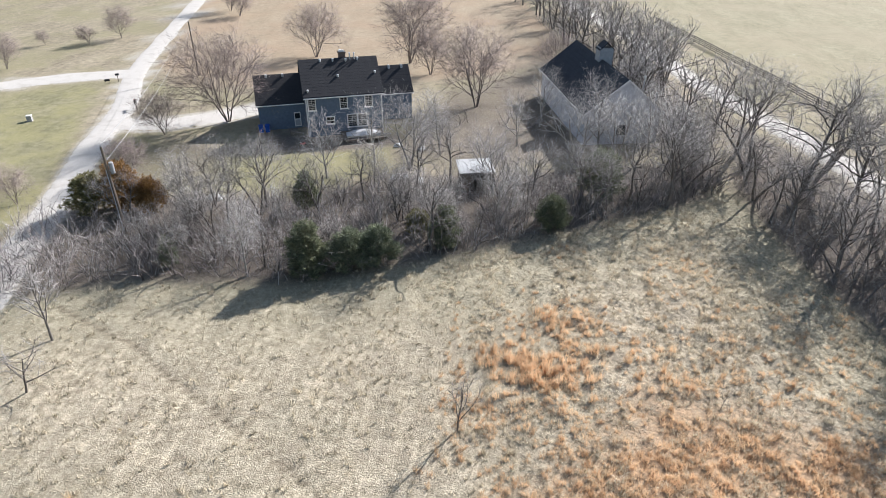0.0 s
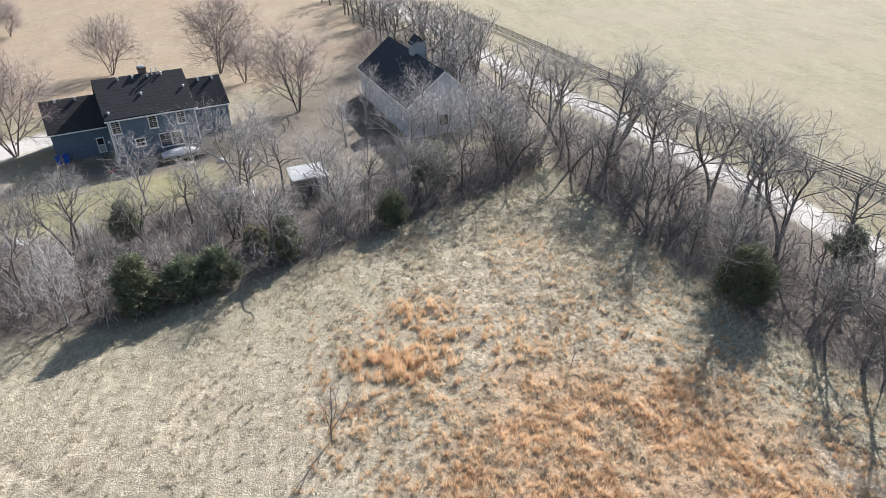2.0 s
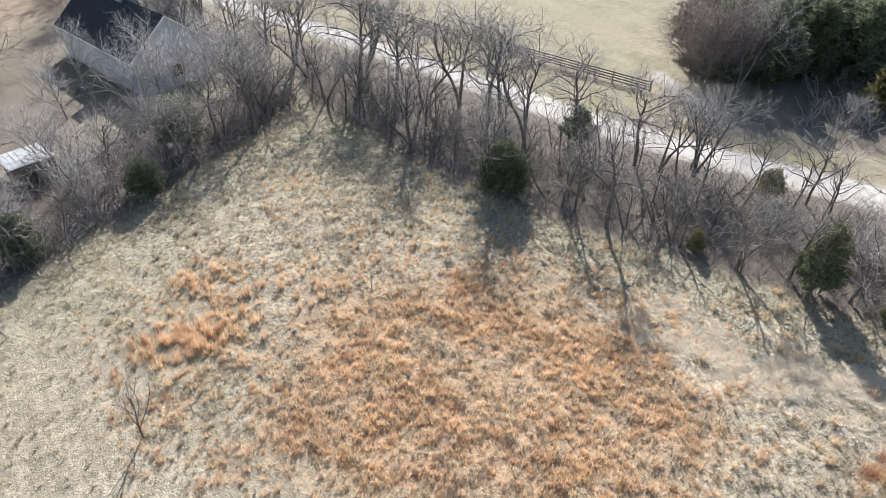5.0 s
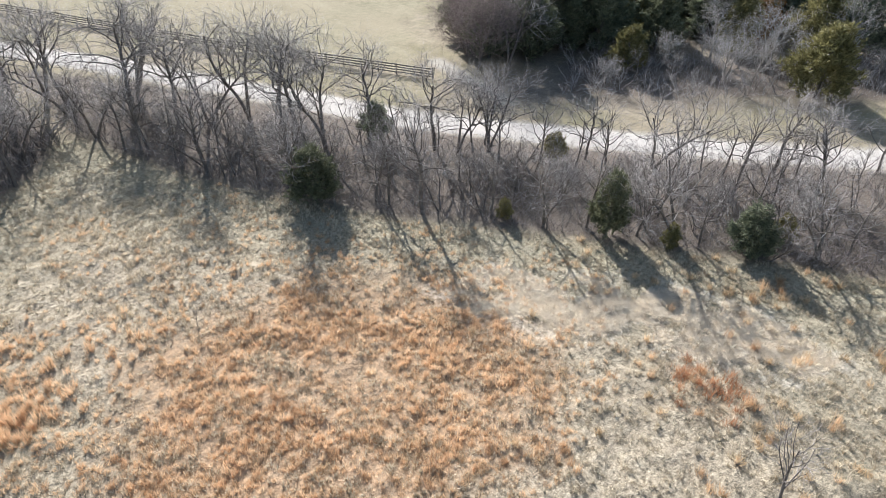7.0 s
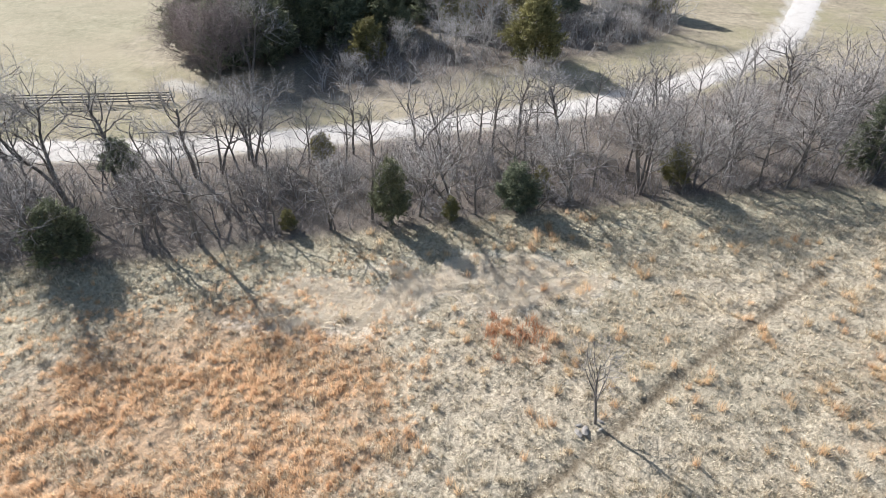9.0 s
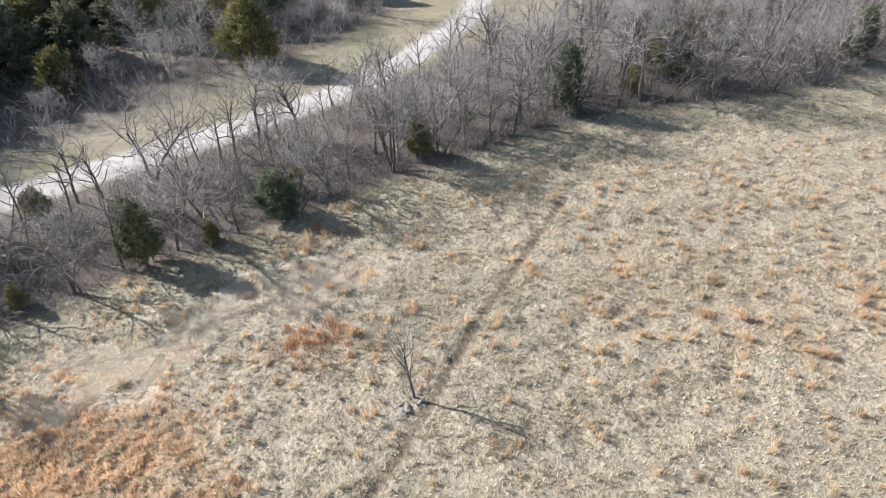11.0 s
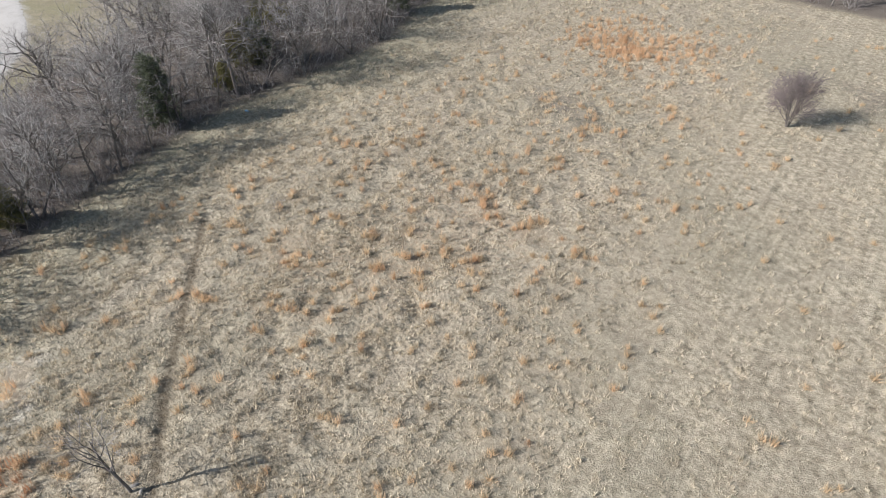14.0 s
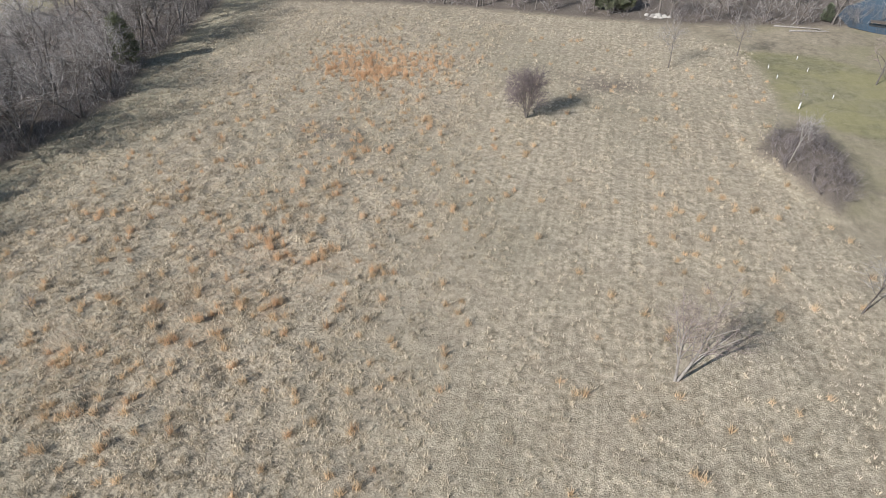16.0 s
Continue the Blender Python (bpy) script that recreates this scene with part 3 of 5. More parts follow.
def cedar_model(name, seed, height, radius, leaf, label, clumps=560, group=""):
    """An evergreen > trunk, crown of many small sprays on short boughs."""
    rng = np.random.RandomState(seed)
    top = empty(name, Matrix.Identity(4), label, "evergreen tree", group)
    wood = [(0, 0, -0.15, 0.05, 0.03, height * 0.5, 0.028 * height, 0.014 * height), (0.05, 0.03, height * 0.5, 0, 0, height * 0.97, 0.014 * height, 0.004)]
    # boughs that stand out unevenly
    n_b = 46
    t = np.linspace(0.04, 0.97, n_b) + rng.uniform(-0.01, 0.01, n_b)
    az = np.arange(n_b) * 2.4 + rng.uniform(-0.5, 0.5, n_b)
    prof = np.clip(np.minimum(0.55 + t * 2.2, 1.0) * (1 - t) ** 0.72 + 0.05, 0, 1)
    reach = radius * prof * rng.uniform(0.72, 1.2, n_b) * 1.15
    for k in range(n_b):
        wood.append((0, 0, t[k] * height, math.cos(az[k]) * reach[k], math.sin(az[k]) * reach[k], t[k] * height + reach[k] * 0.45, 0.02, 0.005))
    pick = rng.choice(n_b, clumps, p=reach / reach.sum())
    s = rng.uniform(0.25, 1.05, clumps) ** 0.6
    c = np.stack([np.cos(az[pick]) * reach[pick] * s, np.sin(az[pick]) * reach[pick] * s, t[pick] * height + reach[pick] * 0.45 * s], 1)
    c += rng.normal(0, 1, (clumps, 3)) * (0.10 * radius + 0.05)
    c[:, 2] = np.clip(c[:, 2], 0.12, height * 1.03)
    # each clump: slender leaf sprays pointing out and up
    m = 10
    out = c.copy()
    out[:, 2] = 0
    out /= np.linalg.norm(out, axis=1, keepdims=True) + 1e-6
    d = out[:, None] * 0.8 + rng.normal(0, 0.65, (clumps, m, 3)) + np.array([0, 0, 0.5])
    d /= np.linalg.norm(d, axis=2, keepdims=True)
    size = rng.uniform(0.2, 0.46, (clumps, m, 1)) * (0.5 + 0.2 * radius)
    w = np.cross(d, rng.normal(0, 1, (clumps, m, 3)))
    w /= np.linalg.norm(w, axis=2, keepdims=True) + 1e-6
    base = c[:, None] + rng.normal(0, 0.10, (clumps, m, 3))
    v = np.stack([base - w * size * 0.17, base + w * size * 0.17, base + d * size], 2).reshape(-1, 3)
    f = np.arange(len(v)).reshape(-1, 3)
    wv, wf = tubes(wood, 5)
    part_mesh("trunk", mesh_of("trunk", wv, wf, BARK), top)
    part_mesh("crown", mesh_of("crown", v, f, leaf), top)
    return top


class Stand:
    """Hands out copies of some models at places; the model itself is used first."""

    def __init__(self, models):
        self.models, self.used = models, set()

    def put(self, k, x, y, height_factor=1.0, turn=None, wide=1.0, tilt=0.0, sink=0.0):
        ob = self.models[k % len(self.models)]
        turn = random.uniform(0, 6.3) if turn is None else turn
        m = Matrix.Translation((x, y, height_at(x, y) - sink)) @ Matrix.Rotation(tilt, 4, "X") @ Matrix.Rotation(turn, 4, "Z")
        if ob.name in self.used:
            ob = copy_thing(ob, m)
        else:
            self.used.add(ob.name)
            ob.matrix_basis = m
        ob.scale = (height_factor * wide, height_factor * wide, height_factor)
        return ob


random.seed(7)
tree_group, brush_group, cedar_group = "bare trees of the tree lines", "brush of the tree lines", "evergreens of the tree lines"
BARE = Stand([tree_model("bare_tree", 11 + k, BARK, TWIG, "leafless grey-brown deciduous tree in the tree line", group=tree_group, height=10, **how) for k, how in enumerate([
    dict(stems=1, limbs=10, first=0.42, crook=0.3, spread=0.5), dict(stems=2, limbs=10, first=0.45, crook=0.28, spread=0.4), dict(stems=1, limbs=11, first=0.45, crook=0.36, spread=0.5), dict(stems=2, limbs=9, first=0.5, spread=0.4, crook=0.32),
    dict(stems=3, limbs=10, first=0.42, spread=0.4, crook=0.25), dict(stems=1, limbs=11, first=0.45, lean=0.25, crook=0.36, spread=0.45)])])
SLIM = Stand([tree_model("slender_tree", 31 + k, BARK, TWIG, "slender leafless young tree in the tree line", group=tree_group, height=8, trunk=0.017, limbs=7, first=0.35, spread=0.5, dense=0.7, twig_r=0.007, crook=0.36, lean=0.1 + 0.06 * k, stems=1 + (k == 3)) for k in range(4)])
FAR_BARE = Stand([tree_model("distant_tree", 41 + k, BARK, TWIG, "leafless grey-brown tree in the distant woods", group="distant bare trees", height=10, limbs=8, first=0.3, dense=0.7, twig_r=0.012, stems=1 + k % 2, crook=0.25) for k in range(3)])
SILVER = Stand([tree_model("silver_tree", 51 + k, PALE_BARK, PALE_TWIG, "leafless pale silver-barked tree", group=tree_group, height=9, trunk=0.018, limbs=9, first=0.22, stems=1 + k % 2, crook=0.2) for k in range(2)])
YARD = Stand([tree_model("yard_tree", 61 + k, YARD_BARK, RED_TWIG, "broad leafless yard tree with reddish twigs", group="yard trees", height=9, trunk=0.0115, reach=1.0, rise=0.045, stems=3 + k, limbs=18, first=0.16, spread=0.5, lean=0.06 + 0.06 * k, dense=1.4, twig_r=0.0062, crook=0.16) for k in range(2)])
def thicket_rows(seed):
    """Rows of one plain thicket, about three metres high, for the undergrowth."""
    g = Grower(seed)
    rng = g.rng

    def tip(p, d, r, f):
        g.line(p, d, rng.uniform(0.35, 0.85), 0.010, 0.0, 1, 0.3, 0.05, g.fine)

    def side_twig(p, d, r, f):
        st = g.line(p, d, rng.uniform(0.6, 1.4), 0.013, 0.0, 1, 0.5, 0.0, g.fine)
        g.children(st, 2, 0.15, 40, tip)

    for k in range(7):
        a = rng.uniform(0, 6.3)
        off, t = rng.uniform(0, 1.1), 0.85 * rng.uniform(0.1, 1)
        d = Vector((math.cos(a) * t, math.sin(a) * t, 1)).normalized()
        st = g.line(Vector((math.cos(a) * off, math.sin(a) * off, -0.1)), d, rng.uniform(1.9, 3.2), 0.032, 0.012, 3, 0.45, -0.08, g.wood)
        g.children(st, 4, 0.15, 45, side_twig)
    return g


class Brush:
    """Undergrowth that nobody could count: kinds of thicket gathered into one object a place."""

    def __init__(self):
        self.kinds = []
        for k in range(6):
            g = thicket_rows(71 + k)
            v1, f1 = tubes(g.wood, 3)
            v2, f2 = tubes(g.fine, 3)
            self.kinds.append((np.concatenate([v1, v2]), np.concatenate([f1, f2 + len(v1)])))
        self.v, self.f, self.n = {}, {}, {}
        self.place = "hedge"

    def put(self, tone, x, y, size=1.0, wide=1.0):
        v, f = self.kinds[random.randrange(6)]
        a = random.uniform(0, 6.3)
        c, s = math.cos(a) * size * wide, math.sin(a) * size * wide
        key = (self.place, tone)
        base = self.n.get(key, 0)
        self.v.setdefault(key, []).append(np.stack([v[:, 0] * c - v[:, 1] * s + x, v[:, 0] * s + v[:, 1] * c + y, v[:, 2] * size + height_at(x, y)], 1))
        self.f.setdefault(key, []).append(f + base)
        self.n[key] = base + len(v)

    def finish(self):
        tones = {0: (BRUSH_TWIG, "grey-brown"), 1: (BRUSH_RED, "reddish-brown"), 2: (TWIG, "grey"), 3: (PALE_TWIG, "pale silvery")}
        for (place, tone), parts in self.v.items():
            me = mesh_of("undergrowth", np.concatenate(parts), np.concatenate(self.f[(place, tone)]), tones[tone][0])
            tagged(new("undergrowth", me), f"tangled {tones[tone][1]} leafless brush {place}", "undergrowth", kind="stuff")


BRUSH = Brush()
CEDAR = Stand([cedar_model("cedar", 81 + k, 6.0, (1.9, 2.4, 1.5)[k], CEDAR_LEAF, "dark green bushy cedar at the edge of the trees", clumps=1250, group=cedar_group) for k in range(3)])
OLIVE = Stand([cedar_model("olive_cedar", 91 + k, 5.0, (1.5, 1.9)[k], OLIVE_LEAF, "olive-green winter cedar among leafless brush", clumps=1000, group=cedar_group) for k in range(2)])
BRONZE = Stand([cedar_model("bronze_cedar", 98, 4.5, 2.0, BRONZE_LEAF, "bronze-tinted winter cedar among leafless brush", clumps=1000, group=cedar_group)])


def along(line, spacing, jitter):
    """Places along a broken line with some jitter."""
    out = []
    for (ax, ay), (bx, by) in zip(line, line[1:]):
        n = max(1, round(math.hypot(bx - ax, by - ay) / spacing))
        for k in range(n):
            t = (k + random.random()) / n
            out.append((ax + (bx - ax) * t + random.uniform(-jitter, jitter), ay + (by - ay) * t + random.uniform(-jitter, jitter)))
    return out


def between(one, two, spacing):
    """Places in the band between two lines of like course."""
    def at(line, f):
        lens = [math.dist(a, b) for a, b in zip(line, line[1:])]
        left = f * sum(lens)
        for (a, b), n in zip(zip(line, line[1:]), lens):
            if left <= n:
                return Vector(a).lerp(Vector(b), left / n)
            left -= n
        return Vector(line[-1])
    total = sum(math.dist(a, b) for a, b in zip(one, one[1:]))
    out = []
    steps = int(total / spacing)
    for k in range(steps):
        f = (k + random.random()) / steps
        a, b = at(one, f), at(two, f)
        rows = max(1, round((b - a).length / spacing))
        for r in range(rows):
            p = a.lerp(b, (r + random.uniform(0.15, 0.85)) / rows)
            out.append((p.x, p.y))
    return out


def sight_gap(x, y):
    """Gaps kept low or treeless so the shed, white house and roadside cedars show from the camera."""
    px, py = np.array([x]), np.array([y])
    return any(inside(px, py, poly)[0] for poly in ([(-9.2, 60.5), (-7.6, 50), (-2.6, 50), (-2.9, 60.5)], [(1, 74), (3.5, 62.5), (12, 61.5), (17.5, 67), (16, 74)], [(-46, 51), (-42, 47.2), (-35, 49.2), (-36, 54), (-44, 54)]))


def clear_of(x, y, *lines_and_widths):
    return all(float(near_line(np.array([x]), np.array([y]), line)[0]) > w for line, w in lines_and_widths)


# hedge south of the blue house: brush first, then trees and cedars
BRUSH.place = "in the hedge before the houses"
HEDGE_MID = [(-46, 41.5), (-42.5, 43.5), (-34, 48), (-22, 49.5), (-12, 55), (-4, 57.5), (5, 62.5), (16.5, 67), (23, 71)]
# growth is lowered or left out where it would block the camera's view
for k, (x, y) in enumerate(between(HEDGE_FRONT, HEDGE_MID, 1.5)):
    low = 0.6 if sight_gap(x, y) else 1.0
    BRUSH.put(random.choice((0, 0, 0, 1, 1)), x, y, low * random.uniform(0.8, 1.4), wide=random.uniform(0.85, 1.1))
for k, (x, y) in enumerate(between(HEDGE_MID, HEDGE_BACK, 2.3)):
    low = 0.55 if sight_gap(x, y) else 1.0
    BRUSH.put(random.choice((0, 0, 1, 1, 0, 3)), x, y, low * random.uniform(0.8, 1.4), wide=random.uniform(0.9, 1.1))
for x, y, h in [(-25.8, 53.4, 0.9), (-38, 50, 0.6), (-32, 53, 0.65), (-20, 55, 0.75), (-16, 58, 0.7), (-10.5, 60, 0.75), (-1.5, 60, 0.7), (2, 59, 0.75), (7, 60, 0.75), (12.5, 62, 0.85), (16.2, 60.9, 1.05), (19, 65.5, 1.0), (20, 69, 0.9), (-30, 47, 0.55), (-11.5, 54, 0.7)]:
    BARE.put(random.randrange(6), x, y, h)
for k, (x, y) in enumerate(between(HEDGE_FRONT[2:], HEDGE_BACK[1:], 5.2)):
    if not sight_gap(x, y):
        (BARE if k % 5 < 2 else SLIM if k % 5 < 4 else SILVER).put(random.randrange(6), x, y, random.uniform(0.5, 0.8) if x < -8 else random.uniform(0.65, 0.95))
for x, y, h in [(12, 71, 1.1), (10.2, 75.4, 1.15), (16.5, 75.5, 1.0), (3, 84, 0.9), (0, 76, 0.8), (-12.3, 66.9, 1.25), (-21.5, 63, 0.85), (7.5, 70.5, 1.2), (-17, 68, 0.95), (-34, 54, 0.7), (-9.5, 72, 0.9)]:
    SILVER.put(random.randrange(2), x, y, h)
for x, y, h, w in [(-17.4, 43.6, 0.85, 1.35), (-14, 45, 0.62, 1.3), (-11.6, 46.2, 0.6, 1.2), (-6.1, 49.6, 0.72, 1.25), (3.9, 54.4, 0.6, 1.1), (-21.3, 55.3, 0.7, 1.0), (9.3, 62.2, 0.9, 1.1), (-30, 43, 0.5, 1.1)]:
    CEDAR.put(random.randrange(3), x, y, h, wide=w)
for x, y, h in [(-42.8, 51.6, 0.85), (-9, 52, 0.5)]:
    OLIVE.put(1, x, y, h, wide=1.25)
for x, y, h in [(-39.9, 52.9, 1.1), (-37.1, 52.6, 0.8), (100, 16, 1.5)]:
    BRONZE.put(0, x, y, h)

# the long tree line along the lane
BRUSH.place = "under the trees beside the lane"
EAST_BACK = [(28.5, 78), (32, 68), (36, 58), (39.5, 48), (43.5, 38), (48, 28.5), (52, 21), (57, 12), (62, 3), (68.5, -6), (75, -16), (84, -27), (88, -42), (90, -60), (92, -75), (94, -90), (96, -106), (98, -120)]
for x, y in between(EAST_FRONT, EAST_BACK, 1.5):
    deep = float(near_line(np.array([x]), np.array([y]), EAST_FRONT)[0])
    if y > 2 or deep < 6 or random.random() < 0.25:
        low = 0.3 if y > 8 else 0.45
        BRUSH.put(random.choice((0, 0, 1, 1, 2)), x, y, random.uniform(low, low + 0.25) + 0.045 * min(deep, 8), wide=random.uniform(0.9, 1.25))
for x, y in along(EAST_FRONT[:12], 2.6, 0.7):
    BRUSH.put(random.choice((0, 1, 1)), x + 0.9, y + 0.4, random.uniform(0.3, 0.55), wide=1.2)
for x, y in along(EAST_FRONT[7:16], 1.8, 0.9):
    BRUSH.put(random.choice((0, 1, 1)), x + 1.2, y + 0.4, random.uniform(0.45, 0.85), wide=1.2)
for x, y in between(EAST_FRONT[:12], EAST_BACK[:11], 4.4):
    SLIM.put(random.randrange(4), x, y, random.uniform(0.5, 1.05), wide=0.9, tilt=random.uniform(-0.1, 0.1))
for x, y in between(EAST_FRONT[11:16], EAST_BACK[10:14], 6.4):
    SLIM.put(random.randrange(4), x, y, random.uniform(0.6, 1.05))
for k, (x, y) in enumerate(along(EAST_FRONT[:11], 4.6, 0.9)):
    (SLIM if k % 2 else BARE).put(random.randrange(6), x + 1.5, y + 0.7, random.uniform(0.75, 1.1))
for k, (x, y) in enumerate(along(EAST_FRONT[8:], 4.8, 1.0)):
    (BARE if k % 3 == 0 else SLIM).put(random.randrange(6), x + 1.8, y + 0.6, random.uniform(1.0, 1.35))
for x, y, h in [(27.7, 77.8, 1.2), (27.4, 72.4, 1.15), (31.6, 66.3, 1.25), (34.6, 70.5, 1.2), (33.9, 61.2, 1.15), (35.2, 57.1, 1.1), (38, 53.7, 1.2), (38.3, 49.1, 1.2), (40.3, 49.1, 1.05), (39, 43.3, 1.1),
                (42.5, 40.5, 0.95), (44.8, 33.6, 0.95), (45.8, 31.5, 0.8), (47.6, 29, 0.85), (54.4, 14.2, 0.95), (60.2, 4.6, 0.8), (58.6, 0.3, 0.85), (57.5, -14, 0.9), (64.4, -26.7, 1.1), (66.3, -39.5, 1.2),
                (65.2, -39.1, 1.1), (68.9, -50.3, 1.15), (69.1, -62.8, 1.15), (76.7, -38.6, 1.1), (73.8, -37.9, 1.0), (70.4, -23.6, 1.0), (63, -57, 1.2), (70, -75, 1.1), (68, -84, 1.1), (76, -92, 1.2)]:
    BARE.put(random.randrange(6), x, y, h * 1.08, wide=1.12)
for x, y, h in [(36, 63, 1), (41, 46, 1), (43, 36.5, 0.95), (46.5, 27, 0.9), (48.7, 30, 0.95), (49.5, 24, 0.9), (52, 20.4, 1.1), (52.3, 18.4, 0.9), (55, 12, 0.9), (57, 8.3, 0.9), (60.5, 7.1, 0.85), (60, 3.8, 0.8), (63.4, -5.2, 0.95), (65.5, -6.7, 1.0), (66.3, -3.5, 0.9),
                (67, -10.2, 1.0), (64.6, -9.5, 0.95), (59.5, -11.8, 1.0), (60, -6.9, 0.9), (61, -18, 1.1), (68.9, -23.6, 1.2), (66, -18, 1.1), (62, -30, 1.1), (76, -22, 1.0), (70, -31, 1.2), (82, -33, 1.0)]:
    SLIM.put(random.randrange(3), x, y, h)
for x, y in between([(63, -32), (62, -48), (63, -62), (68, -75), (71, -90), (76, -108)], [(84, -30), (92, -48), (95, -64), (98, -80), (100, -94), (104, -112)], 8.0):
    (FAR_BARE if y < -62 else BARE if random.random() < 0.6 else SLIM).put(random.randrange(6), x, y, random.uniform(0.85, 1.25))
for x, y, h in [(52.5, -8.5, 0.75), (58, -16, 0.6)]:
    SILVER.put(0, x, y, h, wide=1.2)
for x, y, h, w in [(30.9, 36.8, 0.86, 1.05), (41.4, 13.4, 0.98, 0.62), (45.5, 3.2, 0.75, 1.15), (43.0, 39.8, 0.7, 1.15), (58.9, -28.6, 1.25, 0.95), (63.5, -71, 1.2, 1.0), (64.5, -45.5, 0.9, 1.0)]:
    CEDAR.put(random.randrange(3), x, y, h, wide=w)
for x, y, h in [(52.9, -10.8, 0.8), (42.8, 8.5, 0.45), (38.5, 21.5, 0.4), (49, 1.5, 0.5), (50, 22.8, 0.6), (65, -44, 1.1), (73.5, -55, 1.3), (61, -38, 0.7)]:
    OLIVE.put(random.randrange(2), x, y, h)

# grove beyond the lane
BRUSH.place = "at the edge of the cedar grove"
for x, y, h in [(70.5, 43.5, 1.6), (74, 39.5, 1.7), (78, 45, 1.7), (79, 37, 1.6), (84, 41, 1.8), (83, 33, 1.6), (88, 36, 1.7), (90, 28, 1.7), (94, 32, 1.8), (96, 22, 1.7), (86, 26, 1.3), (101, 26, 1.8), (92, 44, 1.8), (99, 38, 1.9), (104, 14, 1.8), (108, 22, 1.8), (102, 4, 1.5), (113, 8, 1.8), (112, -6, 1.7), (118, 16, 2.0), (106, 32, 2), (76, 50, 1.5)]:
    CEDAR.put(random.randrange(3), x, y, h, wide=random.uniform(0.95, 1.2))
for x, y, h in [(77, 26.5, 1.15), (81.5, 4.8, 1.75), (97, 8, 1.7), (93, 17, 1.6), (108, -13, 1.4), (80, 41, 1.9), (89, 31, 1.9), (76, 46, 1.8)]:
    OLIVE.put(random.randrange(2), x, y, h)
for x, y, h in [(68, 39, 1.25), (90, 12, 1.0), (94, 4, 1.0), (86, 8, 0.8), (100, -6, 1.0), (98, -14, 0.9), (92, -4, 0.8), (106, -2, 1.1), (88, 19, 0.9)]:
    (SILVER if x > 85 else BARE).put(random.randrange(6), x, y, h)
for x, y in between([(66, 30), (72, 18), (79, 8), (88, -6), (100, -16)], [(76, 34), (84, 22), (90, 10), (100, 0), (112, -12)], 2.0):
    BRUSH.put(random.choice((3, 3, 0)), x, y, random.uniform(0.5, 1.1), wide=1.15)
for x, y in between([(68, 27), (74, 16), (82, 6), (91, -8), (102, -17)], [(76, 32), (84, 22), (91, 10), (100, 0), (112, -12)], 4.6):
    (SILVER if random.random() < 0.5 else SLIM).put(random.randrange(4), x, y, random.uniform(0.5, 0.8))

# the south edge of the field
BRUSH.place = "along the far edge of the field"
for x, y in between(SOUTH_EDGE, [(72, -124), (65, -121), (38, -124), (24, -124), (7, -123), (-7, -123), (-21, -126), (-40, -130), (-70, -142)], 3.0):
    BRUSH.put(random.choice((0, 1, 2)), x, y, random.uniform(0.6, 1.1), wide=1.2)
for x, y in between([(74, -120), (38, -121), (0, -121), (-40, -127)], [(74, -150), (38, -150), (0, -150), (-40, -150)], 9.0):
    FAR_BARE.put(random.randrange(6), x, y, random.uniform(0.9, 1.3))
for x, y in along([(70, -112), (38, -116), (7, -115.5), (-21, -117), (-40, -121)], 4.0, 1.5):
    FAR_BARE.put(random.randrange(6), x, y, random.uniform(0.6, 1.1))
for x, y, h in [(0, -117.5, 0.9), (-2.5, -118.5, 0.7), (30, -120, 0.9), (-36, -120.5, 0.5)]:
    CEDAR.put(random.randrange(3), x, y, h, wide=1.2)

# trees round the blue house and along the far fields
BRUSH.place = "round the houses"
for x, y, h in [(-6.5, 91.1, 1.4), (-40.8, 79.7, 1.5), (-39.5, 116.5, 1.15), (-21, 115, 1.6), (-16, 108, 0.9), (-44.3, 60.6, 0.55), (-47, 73.5, 0.7), (6, 112, 0.8)]:
    YARD.put(random.randrange(2), x, y, h)
for x, y, h in [(66.5, 42.5, 1.25), (69, 46, 1.1), (-91, 99.6, 0.7), (-84.9, 125.3, 0.75), (-88, 119, 0.45), (-96.5, 117.3, 0.35), (-75, 158, 1.1), (-70, 152, 0.8), (-34, 80, 0.55), (-52, 52, 0.5)]:
    YARD.put(random.randrange(2), x, y, h)
for x, y in along([(14, 84), (18, 100), (14, 118), (8, 150), (-2, 190)], 4.5, 3.0) + along([(26, 84), (24, 100), (20, 120), (14, 150), (2, 200)], 4.5, 2.0):
    if clear_of(x, y, (LANE, 3.5)):
        FAR_BARE.put(random.randrange(6), x, y, random.uniform(0.9, 1.25))
for x, y in between([(12, 70), (20, 84), (18, 104), (10, 130), (2, 160)], [(26, 80), (27, 92), (23, 112), (18, 130), (10, 160)], 2.3):
    if clear_of(x, y, (LANE, 3.0)) and not inside(np.array([x]), np.array([y]), [(1, 100), (7, 72), (21, 74), (15, 104)])[0]:
        BRUSH.put(random.randrange(4), x, y, random.uniform(0.8, 1.3), wide=1.2)
for x, y in [(0.5, 92), (-0.5, 96), (-1, 88), (2, 84), (-2, 84), (-8, 84)]:
    BRUSH.put(1, x, y, random.uniform(0.8, 1.1), wide=1.1)

# single trees in the field
BRUSH.place = "on the low mound"
def lone(name, seed, x, y, label, bark, twigs, turn=0.0, category="tree", **how):
    ob = tree_model(name, seed, bark, twigs, label, category, **how)
    ob.matrix_basis = Matrix.Translation((x, y, height_at(x, y))) @ Matrix.Rotation(turn, 4, "Z")
    return ob


